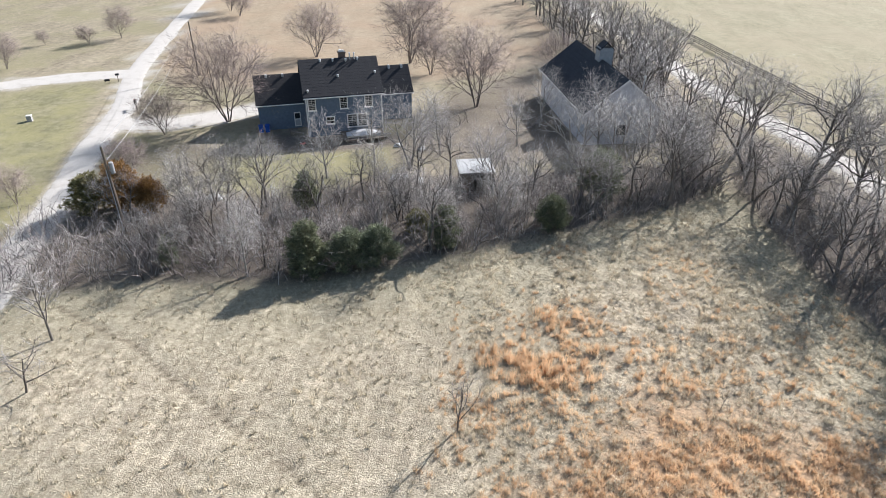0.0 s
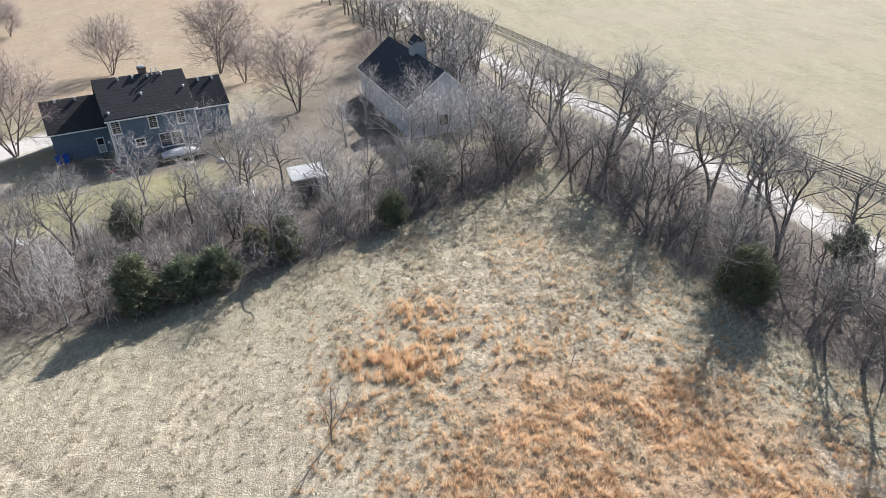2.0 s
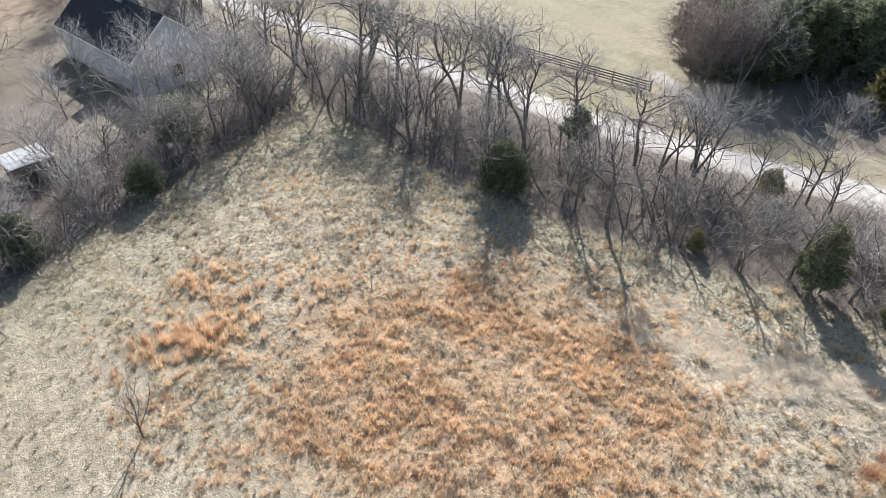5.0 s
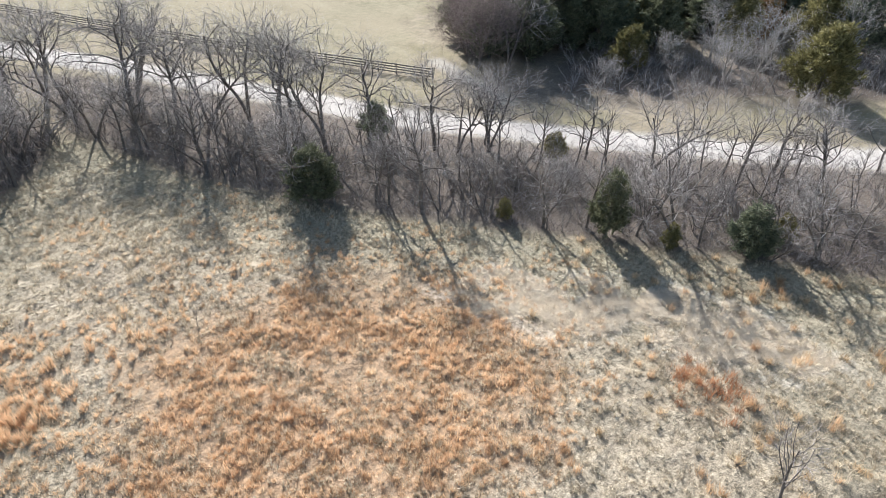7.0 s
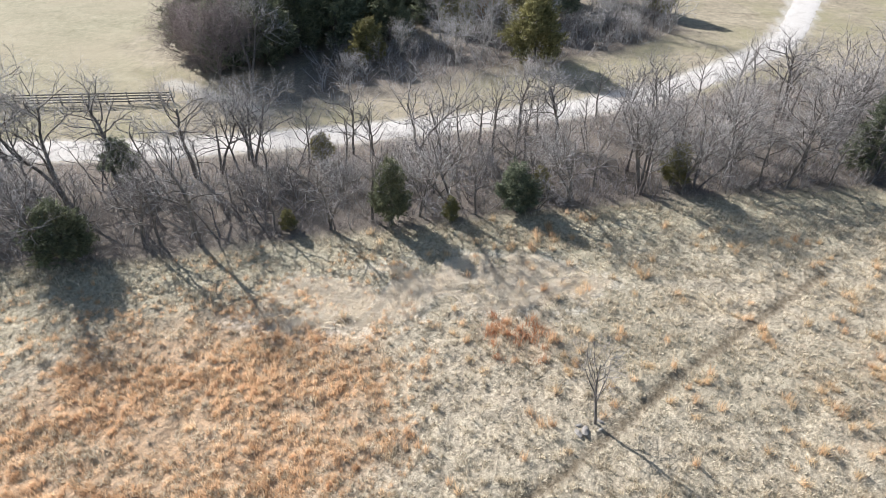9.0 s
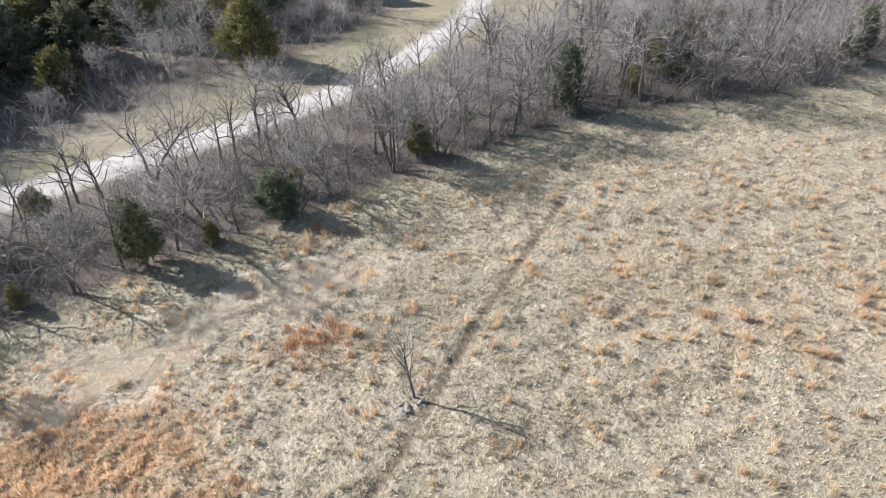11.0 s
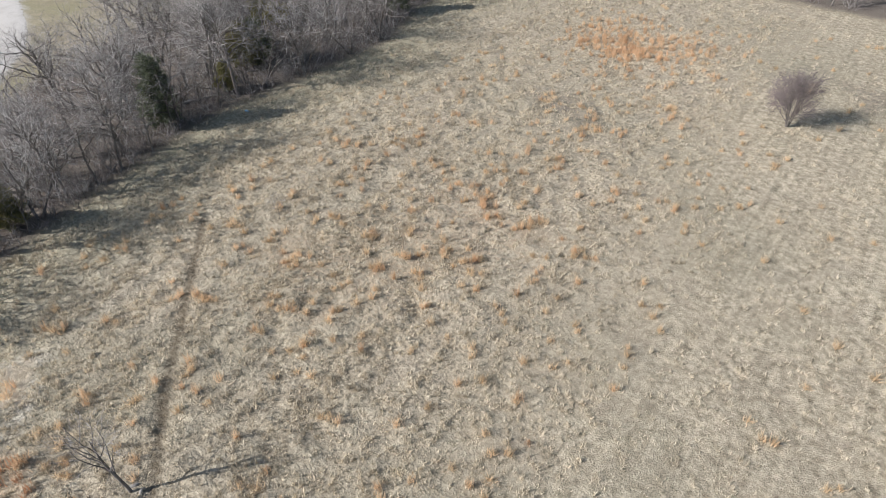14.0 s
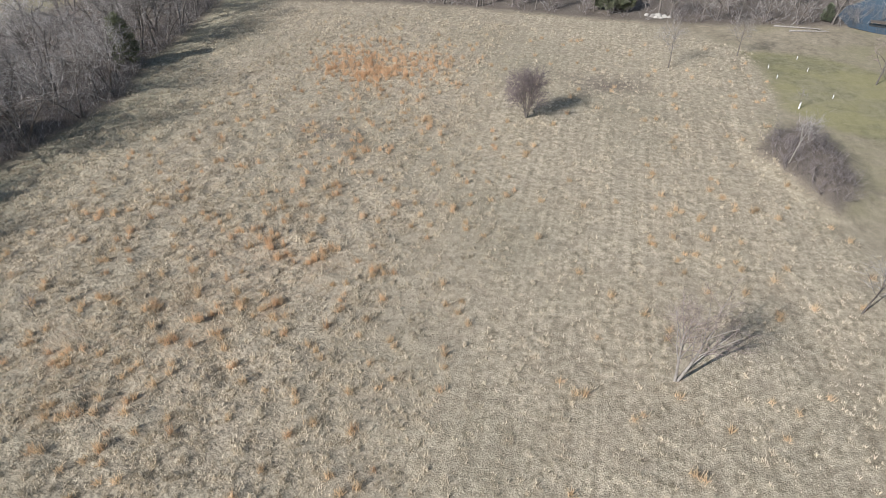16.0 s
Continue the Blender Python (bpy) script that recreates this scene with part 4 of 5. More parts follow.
lone("sapling", 201, -2.5, 27.4, "thin leafless dark sapling in the dry grass", BARK, TWIG, twig_r=0.006, height=5.0, trunk=0.013, limbs=7, first=0.2, spread=0.12, dense=0.7, crook=0.2)
lone("sapling", 202, 14.6, 31.6, "tiny dark leafless sapling in the grass", BARK, TWIG, height=2.2, trunk=0.012, limbs=4, first=0.3, spread=0.2, dense=0.5)
lone("young_tree", 203, 23.6, -3.9, "slim leafless grey tree with rocks at its foot", BARK, TWIG, twig_r=0.006, height=6.2, trunk=0.016, limbs=7, first=0.35, spread=0.35, dense=0.75, crook=0.2)
lone("birch", 204, -7.7, -30.3, "slender white-barked tree with fine purplish twigs", PALE_BARK, RED_TWIG, twig_r=0.0065, height=8.7, trunk=0.018, stems=2, limbs=9, first=0.3, spread=0.12, dense=0.8, reach=0.8, crook=0.1)
lone("young_tree", 205, -33.5, 32.0, "leafless spreading young tree at the field's edge", BARK, PALE_TWIG, height=6.2, trunk=0.017, limbs=9, first=0.3, spread=0.5, dense=0.9)
lone("young_tree", 206, -31.7, 26.7, "leaning leafless young tree at the field's edge", BARK, TWIG, height=5.0, trunk=0.017, limbs=7, first=0.3, spread=0.5, dense=0.7, lean=0.35)
lone("young_tree", 207, -9.3, -90.1, "small leafless tree standing alone in the grass", BARK, TWIG, height=6.5, trunk=0.013, limbs=8, first=0.4, spread=0.4, dense=0.8)
lone("young_tree", 208, -19.3, -98.2, "small leafless tree beside the mown path", BARK, TWIG, height=6.3, trunk=0.014, limbs=8, first=0.4, spread=0.4, dense=0.8)
lone("young_tree", 209, -35.6, -90.5, "leafless tree at the edge of the mown path", BARK, RED_TWIG, height=7.0, trunk=0.016, limbs=9, first=0.3, spread=0.4, dense=0.9)
lone("birch", 210, -19.8, -62.6, "white-barked slim tree beside the brush mound", PALE_BARK, PALE_TWIG, height=5.6, trunk=0.012, limbs=7, first=0.4, spread=0.25, dense=0.6, lean=0.2)
lone("young_tree", 211, -20.9, -40.1, "small leafless tree in the dry grass", BARK, TWIG, height=5.0, trunk=0.014, limbs=7, first=0.3, spread=0.5, dense=0.8, lean=0.2)
lone("sapling", 212, 36.5, -24.9, "tiny leafless sapling among dry grass", BARK, TWIG, height=2.6, trunk=0.012, limbs=5, first=0.2, spread=0.2, dense=0.5)
lone("sapling", 213, -24.1, -79.2, "young planted tree with a white trunk guard", BARK, TWIG, height=2.8, trunk=0.014, limbs=5, first=0.45, spread=0.15, dense=0.5)
lone("bush", 214, 7.4, -68.0, "dense egg-shaped leafless bush in the field", BARK, DARK_TWIG, category="shrub", twig_r=0.0085, height=6.2, trunk=0.012, stems=7, limbs=15, first=0.1, spread=0.3, lean=0.02, dense=1.25, crook=0.12)
for k in range(120):
    x, y = random.uniform(-25, -18), random.uniform(-72, -56)
    if inside(np.array([x]), np.array([y]), HILL_ZONES[0])[0]:
        BRUSH.put(1, x, y, random.uniform(0.3, 0.6), wide=1.2)
BRUSH.finish()


# ---- houses ----

def siding_material(name, tone):
    m = Mat(name, 0.7, 0, 0.3)
    at = m.coords()
    n = m.noise(3.0, 4, 0.6, at)
    c = m.mix(m.span(n, 0.3, 0.7), tuple(v * 0.85 for v in tone), tuple(v * 1.12 for v in tone))
    m.bump(m.noise(30, 3, 0.6, at), 0.1, 0.01)
    return m.color(c)


def roof_material(name, a, b):
    m = Mat(name, 0.9, 0, 0.25)
    at = m.coords()
    br = m.node("ShaderNodeTexNoise", Scale=9.0, Detail=4.0)
    m.link(at, br.inputs["Vector"])
    patch = m.noise(0.9, 4, 0.6, at)
    c = m.mix(m.span(br.outputs["Fac"], 0.3, 0.7), a, b)
    c = m.mix(m.math("MULTIPLY", m.span(patch, 0.4, 0.7), 0.4), c, b)
    m.bump(br.outputs["Fac"], 0.4, 0.02)
    return m.color(c)


BLUE_SIDING = siding_material("slate_blue_siding", (0.13, 0.175, 0.235))
WHITE_SIDING = siding_material("weathered_white_siding", (0.60, 0.61, 0.64))
GREY_SIDING = siding_material("grey_siding", (0.28, 0.31, 0.34))
WHITE_TRIM = speckled("white_painted_trim", (0.72, 0.72, 0.70), (0.82, 0.82, 0.80), rough=0.5, bump=0.05)
DARK_SHINGLE = roof_material("charcoal_asphalt_shingle", (0.022, 0.023, 0.026), (0.055, 0.055, 0.06))
BLUE_SHINGLE = roof_material("blue_black_asphalt_shingle", (0.022, 0.027, 0.036), (0.05, 0.058, 0.072))
TIN = speckled("galvanised_sheet", (0.48, 0.49, 0.49), (0.66, 0.67, 0.67), rough=0.45)
BRICK = speckled("dark_brick", (0.10, 0.075, 0.065), (0.19, 0.15, 0.13), rough=0.9)
DECK_WOOD = speckled("weathered_deck_wood", (0.12, 0.10, 0.085), (0.21, 0.18, 0.15), stretch=(1, 8, 1))
POLE_WOOD = speckled("weathered_pole_wood", (0.10, 0.08, 0.065), (0.22, 0.185, 0.15), stretch=(8, 8, 1))
FENCE_WOOD = speckled("weathered_grey_fence_board", (0.10, 0.092, 0.085), (0.23, 0.215, 0.20), stretch=(1, 1, 6))
BLUE_PLASTIC = speckled("blue_plastic", (0.012, 0.075, 0.38), (0.02, 0.10, 0.46), rough=0.45, bump=0.03)
RED_PLASTIC = speckled("red_plastic", (0.42, 0.03, 0.035), (0.50, 0.05, 0.05), rough=0.5, bump=0.03)
BLACK_PLASTIC = speckled("dark_rubber", (0.02, 0.02, 0.022), (0.045, 0.045, 0.05), rough=0.7, bump=0.05)
GREY_METAL = speckled("grey_painted_metal", (0.34, 0.35, 0.36), (0.46, 0.47, 0.48), rough=0.5)
TARP = speckled("pale_grey_tarpaulin", (0.55, 0.56, 0.57), (0.72, 0.73, 0.74), rough=0.6)
ROCK = speckled("pale_limestone_rock", (0.30, 0.28, 0.25), (0.52, 0.50, 0.46), rough=0.95, bump=0.6)
DARK_ROCK = speckled("weathered_grey_rock", (0.16, 0.15, 0.135), (0.34, 0.32, 0.29), rough=0.95, bump=0.6)
glass = Mat("window_glass", 0.08, 0, 0.5)
GLASS = glass.color((0.03, 0.035, 0.04))


def frame_of(x, y, deg):
    return Matrix.Translation((x, y, 0)) @ Matrix.Rotation(radians(deg), 4, "Z")


def gable_roof(bm, x0, x1, y0, y1, eave, ridge, over=0.35, thick=0.22, ends=0.25):
    """A gable roof slab with the ridge along x."""
    ym = (y0 + y1) / 2
    s = (ridge - eave) / (ym - y0)
    lo = eave - over * s
    prism(bm, [(y0 - over, lo), (ym, ridge), (y1 + over, lo), (y1 + over, lo - thick), (ym, ridge - thick), (y0 - over, lo - thick)], "x", x0 - ends, x1 + ends)
    return bm


def gable_walls(bm, x0, x1, y0, y1, eave, ridge, drop=0.24):
    ym = (y0 + y1) / 2
    prism(bm, [(y0, -0.3), (y0, eave - drop), (ym, ridge - drop), (y1, eave - drop), (y1, -0.3)], "x", x0, x1)
    return bm


def window(parent, x, y, z, w, h, cols=2, rows=3):
    """A sash window set in a wall that faces -y: frame, sill, panes."""
    t = 0.11
    fr = part("window_frame", boxes((x - w / 2 - t, y - 0.07, z - h / 2 - t, x - w / 2, y + 0.05, z + h / 2 + t), (x + w / 2, y - 0.07, z - h / 2 - t, x + w / 2 + t, y + 0.05, z + h / 2 + t),
                                    (x - w / 2, y - 0.07, z + h / 2, x + w / 2, y + 0.05, z + h / 2 + t), (x - w / 2, y - 0.07, z - h / 2 - t, x + w / 2, y + 0.05, z - h / 2),
                                    (x - w / 2, y - 0.045, z - 0.035, x + w / 2, y + 0.02, z + 0.035),
                                    *[(x - w / 2 + w * k / cols - 0.014, y - 0.035, z - h / 2, x - w / 2 + w * k / cols + 0.014, y + 0.01, z + h / 2) for k in range(1, cols)],
                                    *[(x - w / 2, y - 0.033, z - h / 2 + h * k / (2 * rows) - 0.012, x + w / 2, y + 0.008, z - h / 2 + h * k / (2 * rows) + 0.012) for k in range(1, 2 * rows) if k != rows]), WHITE_TRIM, parent, "white painted sash frame with glazing bars")
    part("window_sill", boxes((x - w / 2 - t - 0.05, y - 0.12, z - h / 2 - t - 0.05, x + w / 2 + t + 0.05, y + 0.02, z - h / 2 - t - 0.003)), WHITE_TRIM, fr)
    for k in range(2):
        part("pane", boxes((x - w / 2 + 0.004, y - 0.022, z - h / 2 + k * h / 2 + 0.004, x + w / 2 - 0.004, y - 0.012, z - h / 2 + (k + 1) * h / 2 - 0.004)), GLASS, fr)
    return fr


def shingle_courses(name, x0, x1, y0, y1, eave, ridge, material, parent, over=0.35, ends=0.25, step=0.42):
    """Overlapping courses of shingle, a thin strip each, on both slopes of a roof with its ridge along x."""
    ym = (y0 + y1) / 2
    s = (ridge - eave) / (ym - y0)
    run = ym - y0 + over
    rows = int(run / step)
    for side in (-1, 1):
        for k in range(rows):
            a, b = run * k / rows, run * (k + 1) / rows + 0.05
            bm = bmesh.new()
            if side < 0:
                f = lambda q: (y0 - over + q, eave - over * s + q * s)  # noqa: E731
            else:
                f = lambda q: (y1 + over - q, eave - over * s + q * s)  # noqa: E731
            (ya, za), (yb, zb) = f(a), f(min(b, run))
            prism(bm, [(ya, za + 0.018), (yb, zb + 0.008), (yb, zb + 0.003), (ya, za + 0.003)], "x", x0 - ends - 0.02, x1 + ends + 0.02)
            part(name, bm, material, parent)


def clapboards(x0, x1, y, z0, z1, material, parent, step=0.30, holes=()):
    """Lapped siding boards on a wall that faces -y, broken round the holes (x0, x1, z0, z1)."""
    rows = int((z1 - z0) / step)
    for k in range(rows):
        a, b = z0 + (z1 - z0) * k / rows, z0 + (z1 - z0) * (k + 1) / rows
        cuts = sorted((hx0, hx1) for hx0, hx1, hz0, hz1 in holes if hz0 < b and hz1 > a)
        start = x0
        for hx0, hx1 in cuts + [(x1, x1)]:
            if hx0 - start > 0.05:
                bm = bmesh.new()
                prism(bm, [(y + 0.004, a), (y - 0.035, a), (y - 0.008, b), (y + 0.004, b)], "x", start, hx0)
                part("siding_board", bm, material, parent)
            start = max(start, hx1)


def blue_house():
    top = empty("blue_house", frame_of(-27.6, 75.4, 22.3), "two-storey slate-blue sided house with charcoal shingle roof", "house")
    # main block 0..10 along x, 0..9.6 deep
    wall = part("wall", gable_walls(bmesh.new(), 0, 10.0, 0, 9.6, 5.7, 9.0), BLUE_SIDING, top, "slate-blue lapped siding")
    holes = [(x - 0.6, x + 0.6, 3.5, 5.2) for x in (0.75, 4.9, 8.2)] + [(2.4, 3.6, 1.55, 2.65), (5.2, 7.9, 0.9, 2.8)]
    clapboards(0, 10.0, 0, 0.0, 5.3, BLUE_SIDING, wall, holes=holes)
    roof = part("roof", gable_roof(bmesh.new(), 0, 10.0, 0, 9.6, 5.7, 9.0), DARK_SHINGLE, top)
    shingle_courses("shingle_course", 0, 10.0, 0, 9.6, 5.7, 9.0, DARK_SHINGLE, roof)
    part("gutter", boxes((-0.3, -0.50, 5.20, 10.3, -0.37, 5.34), bevel=0.02), WHITE_TRIM, top, "white eaves gutter")
    part("corner_board", boxes((-0.04, -0.06, -0.1, 0.12, 0.06, 5.25)), WHITE_TRIM, top, "white corner board")
    part("corner_board", boxes((9.88, -0.06, -0.1, 10.04, 0.06, 5.25)), WHITE_TRIM, top, "white corner board")
    part("downpipe", rod(bmesh.new(), (0.2, -0.14, 0.1), (0.2, -0.14, 5.2), 0.045), WHITE_TRIM, top)
    for x in (0.75, 4.9, 8.2):
        window(top, x, -0.02, 4.35, 0.85, 1.4)
    window(top, 3.0, -0.02, 2.1, 0.95, 0.85, 2, 1)
    window(top, 5.9, -0.02, 1.85, 1.2, 1.6)
    window(top, 7.25, -0.02, 1.85, 1.1, 1.6)
    ch = part("chimney", boxes((5.2, 5.0, 7.8, 6.1, 5.8, 9.65), (5.12, 4.92, 9.5, 6.18, 5.88, 9.67)), BRICK, top, "dark brick chimney")
    part("chimney_cap", boxes((5.25, 5.05, 9.672, 6.05, 5.75, 9.74), (5.32, 5.12, 9.74, 5.65, 5.65, 9.9), (5.72, 5.2, 9.74, 5.98, 5.6, 9.86)), TIN, ch, "shiny metal chimney cap")
    for x, y, h in [(2.6, 4.4, 0.28), (4.3, 4.4, 0.28), (6.0, 4.3, 0.28), (6.6, 4.5, 0.8), (7.2, 4.5, 0.8), (7.6, 4.4, 0.28), (4.6, 2.2, 0.22), (9.6, 2.4, 0.22), (0.4, 0.4, 0.2)]:
        z = 5.7 + y * 3.3 / 4.8
        bm = rod(bmesh.new(), (x, y, z - 0.1), (x, y, z + h), 0.07 if h > 0.5 else 0.12)
        rod(bm, (x, y, z + h), (x, y, z + h + 0.08), 0.16 if h > 0.5 else 0.2, 0.1)
        part("roof_vent", bm, TIN, top, "small metal roof vent")
    # garage wing
    wing = part("garage_wall", gable_walls(bmesh.new(), -6.2, -0.004, 4.0, 11.0, 3.9, 6.6), BLUE_SIDING, top)
    clapboards(-6.2, -0.05, 4.0, 0.0, 3.5, BLUE_SIDING, wing, holes=[(-1.7, -0.6, 0.0, 2.2)])
    groof = part("garage_roof", gable_roof(bmesh.new(), -6.2, 0.0, 4.0, 11.0, 3.9, 6.6, ends=0.2), DARK_SHINGLE, top)
    shingle_courses("shingle_course", -6.2, -0.3, 4.0, 11.0, 3.9, 6.6, DARK_SHINGLE, groof, ends=0.2)
    part("gutter", boxes((-6.4, 3.50, 3.42, -0.05, 3.62, 3.55), bevel=0.02), WHITE_TRIM, top)
    d = part("door", boxes((-1.6, 3.93, 0.25, -0.7, 4.02, 2.25)), WHITE_TRIM, top, "white panelled side door")
    part("door_panel", boxes((-1.48, 3.915, 1.35, -0.82, 3.94, 2.1)), GLASS, d, "glazed upper panel")
    part("door_panel", boxes((-1.48, 3.915, 0.4, -0.82, 3.94, 1.2)), GREY_METAL, d)
    for x in (-4.8, -2.6):
        part("roof_vent", boxes((x, 7.0, 6.3, x + 0.3, 7.3, 6.72), bevel=0.03), TIN, top)
    # wing beyond
    part("east_wall", gable_walls(bmesh.new(), 10.004, 15.0, 4.3, 10.6, 4.2, 6.9), BLUE_SIDING, top)
    eroof = part("east_roof", gable_roof(bmesh.new(), 10.2, 15.0, 4.3, 10.6, 4.2, 6.9, ends=0.2), DARK_SHINGLE, top)
    shingle_courses("shingle_course", 10.35, 15.0, 4.3, 10.6, 4.2, 6.9, DARK_SHINGLE, eroof, ends=0.2)
    part("gutter", boxes((10.05, 3.80, 3.72, 15.2, 3.92, 3.85), bevel=0.02), WHITE_TRIM, top)
    for x in (12.2, 14.0):
        part("roof_vent", boxes((x, 7.0, 6.5, x + 0.3, 7.3, 7.02), bevel=0.03), TIN, top)
    # low deck
    dk = part("deck", boxes((4.2, -3.6, 0.32, 9.8, -0.1, 0.42), *[(x, y, -0.1, x + 0.12, y + 0.12, 0.32) for x in (4.3, 7, 9.6) for y in (-3.5, -1.6)]), DECK_WOOD, top, "low weathered wooden deck")
    for k in range(24):
        part("deck_board", boxes((4.2 + k * 0.2335, -3.62, 0.424, 4.2 + k * 0.2335 + 0.215, -0.1, 0.452)), DECK_WOOD, dk)
    return top


def white_house():
    # gable faces -y here; ridge along y, so build with ridge along x and turn
    top = empty("white_house", frame_of(13.3, 79.0, 104.0), "white-sided steep-roofed house half hidden behind leafless trees", "house")
    wall = part("wall", gable_walls(bmesh.new(), 0, 21.5, -5.0, 5.0, 4.5, 8.5), WHITE_SIDING, top, "weathered white lapped siding")
    roof = part("roof", gable_roof(bmesh.new(), 0, 21.5, -5.0, 5.0, 4.5, 8.5, over=0.4, ends=0.3), BLUE_SHINGLE, top)
    shingle_courses("shingle_course", 0, 21.5, -5.0, 5.0, 4.5, 8.5, BLUE_SHINGLE, roof, over=0.4, ends=0.3, step=0.5)
    for s in (-1, 1):
        bm = prism(bmesh.new(), [(0, 8.52), (s * 5.4, 4.20), (s * 5.4, 3.95), (0, 8.27)], "x", -0.36, -0.30)
        part("bargeboard", bm, WHITE_TRIM, top, "white gable trim")
        part("gutter", boxes((-0.3, min(s * 5.4, s * 5.53), 3.95, 21.8, max(s * 5.4, s * 5.53), 4.1), bevel=0.02), WHITE_TRIM, top)
    # vertical boards on the gable end and boards on the long side
    for k in range(33):
        y = -4.9 + 9.8 * k / 32
        h = 8.2 - abs(y) * 0.8
        part("siding_board", boxes((-0.03, y - 0.03, 0.0, 0.004, y + 0.03, h)), WHITE_SIDING, wall)
    for k in range(15):
        z = 0.2 + k * 0.28
        part("siding_board", boxes((0.0, 4.996, z, 21.5, 5.025, z + 0.20)), WHITE_SIDING, wall)
    part("window", boxes((-0.06, -0.6, 1.2, 0.0, 0.6, 2.6)), GLASS, top, "dark gable window")
    tw = part("chimney_chase", boxes((9.8, -1.4, 6.9, 11.5, 0.5, 10.0)), GREY_SIDING, top, "grey sided chimney chase with a small pitched roof")
    part("cap", gable_roof(bmesh.new(), 9.8, 11.5, -1.4, 0.5, 9.9, 10.8, over=0.12, ends=0.12, thick=0.1), BLUE_SHINGLE, tw)
    for x, y, z, h in [(1.2, -2.6, 6.3, 2.0), (0.6, -4.3, 5.0, 1.3)]:
        bm = rod(bmesh.new(), (x, y, z - 0.3), (x, y, z + h), 0.08)
        rod(bm, (x, y, z + h), (x, y, z + h + 0.22), 0.17, 0.15)
        part("flue_pipe", bm, TIN, top, "pale metal flue pipe")
    return top


blue_house()
white_house()


def shed():
    top = empty("garden_shed", frame_of(-5.9, 61.5, 12.0), "small open shed with a flat sheet-metal roof", "shed")
    wall = part("wall", boxes((0.1, 0.2, -0.1, 0.2, 3.6, 2.1), (3.7, 0.2, -0.1, 3.8, 3.6, 2.2), (0.2, 3.5, -0.1, 3.7, 3.6, 2.15), (0.2, 0.2, -0.1, 1.6, 0.28, 2.0)), DECK_WOOD, top)
    part("roof", prism(bmesh.new(), [(-0.1, 2.2), (3.9, 2.32), (3.9, 2.39), (-0.1, 2.27)], "y", 0, 3.9), TIN, top, "pale sheet-metal roof")
    for k in range(9):
        x = 0.02 + k * 0.46
        part("roof_rib", boxes((x, 0, 2.26 + k * 0.0143, x + 0.05, 3.9, 2.315 + k * 0.0143)), TIN, top)


shed()


# ---- board fence along the pasture ----
def fence():
    top = empty("board_fence", Matrix.Identity(4), "long weathered four-board horse fence beside the lane", "fence")
    posts = []
    for (ax, ay), (bx, by) in zip(FENCE, FENCE[1:]):
        n = max(1, round(math.dist((ax, ay), (bx, by)) / 2.5))
        posts += [(ax + (bx - ax) * k / n, ay + (by - ay) * k / n) for k in range(n)]
    posts.append(FENCE[-1])
    post_me = bpy.data.meshes.new("post")
    bm = boxes((-0.07, -0.07, -0.4, 0.07, 0.07, 1.42), bevel=0.015)
    bm.to_mesh(post_me), bm.free()
    post_me.materials.append(FENCE_WOOD)
    rail_me = bpy.data.meshes.new("rail")
    bm = boxes((0, -0.02, -0.075, 1, 0.02, 0.075))
    bm.to_mesh(rail_me), bm.free()
    rail_me.materials.append(FENCE_WOOD)
    for k, (x, y) in enumerate(posts):
        z = height_at(x, y)
        p = part_mesh("post", post_me, top)
        p.matrix_basis = Matrix.Translation((x, y, z)) @ Matrix.Rotation(random.uniform(-0.03, 0.03), 4, "X")
        if k + 1 < len(posts):
            x2, y2 = posts[k + 1]
            a = math.atan2(y2 - y, x2 - x)
            n = math.dist((x, y), (x2, y2))
            for h in (0.32, 0.65, 0.98, 1.31):
                r = part_mesh("rail", rail_me, top)
                r.matrix_basis = Matrix.Translation((x + math.sin(a) * 0.09, y - math.cos(a) * 0.09, z + h + random.uniform(-0.02, 0.02))) @ Matrix.Rotation(a, 4, "Z") @ Matrix.Rotation(random.uniform(-0.008, 0.008), 4, "Y")
                r.scale = (n, 1, 1)


fence()


# ---- dry grass ----
def grass(name, xy, blades, length, width, tilt, material, label, scatter=0.12):
    """Tufts of blades at those places as one object: a tapering blade is one triangle, and each tuft has its own tone."""
    n = len(xy)
    z = relief(xy[:, 0], xy[:, 1])
    c = np.concatenate([xy, z[:, None]], 1)[:, None] + rng.normal(0, 1, (n, blades, 3)) * [scatter, scatter, 0]
    c[..., 2] -= 0.02
    az = rng.uniform(0, 2 * np.pi, (n, blades))
    lean = rng.uniform(tilt[0], tilt[1], (n, blades))
    ln = rng.uniform(length[0], length[1], (n, 1)) * rng.uniform(0.7, 1.2, (n, blades))
    d = np.stack([np.cos(az) * np.sin(lean), np.sin(az) * np.sin(lean), np.cos(lean)], -1) * ln[..., None]
    turn = rng.uniform(0, 2 * np.pi, (n, blades))
    w = np.stack([np.cos(turn), np.sin(turn), 0 * turn], -1) * (width * rng.uniform(0.7, 1.3, (n, blades)))[..., None]
    v = np.stack([c - w, c + w, c + d], 2).reshape(-1, 3)
    me = mesh_of(name, v, np.arange(len(v)).reshape(-1, 3), material)
    me.attributes.new("tone", "FLOAT", "POINT").data.foreach_set("value", np.repeat(np.clip((0.4 * rng.rand(n) + 0.35 * vnoise(xy[:, 0], xy[:, 1], 0.5, 93) + 0.25 * vnoise(xy[:, 0], xy[:, 1] * 0.5, 4.0, 94) - 0.5) * 2.2 + 0.55, 0, 1), blades * 3).astype(np.float32))
    tagged(new(name, me), label, "grass", kind="stuff")


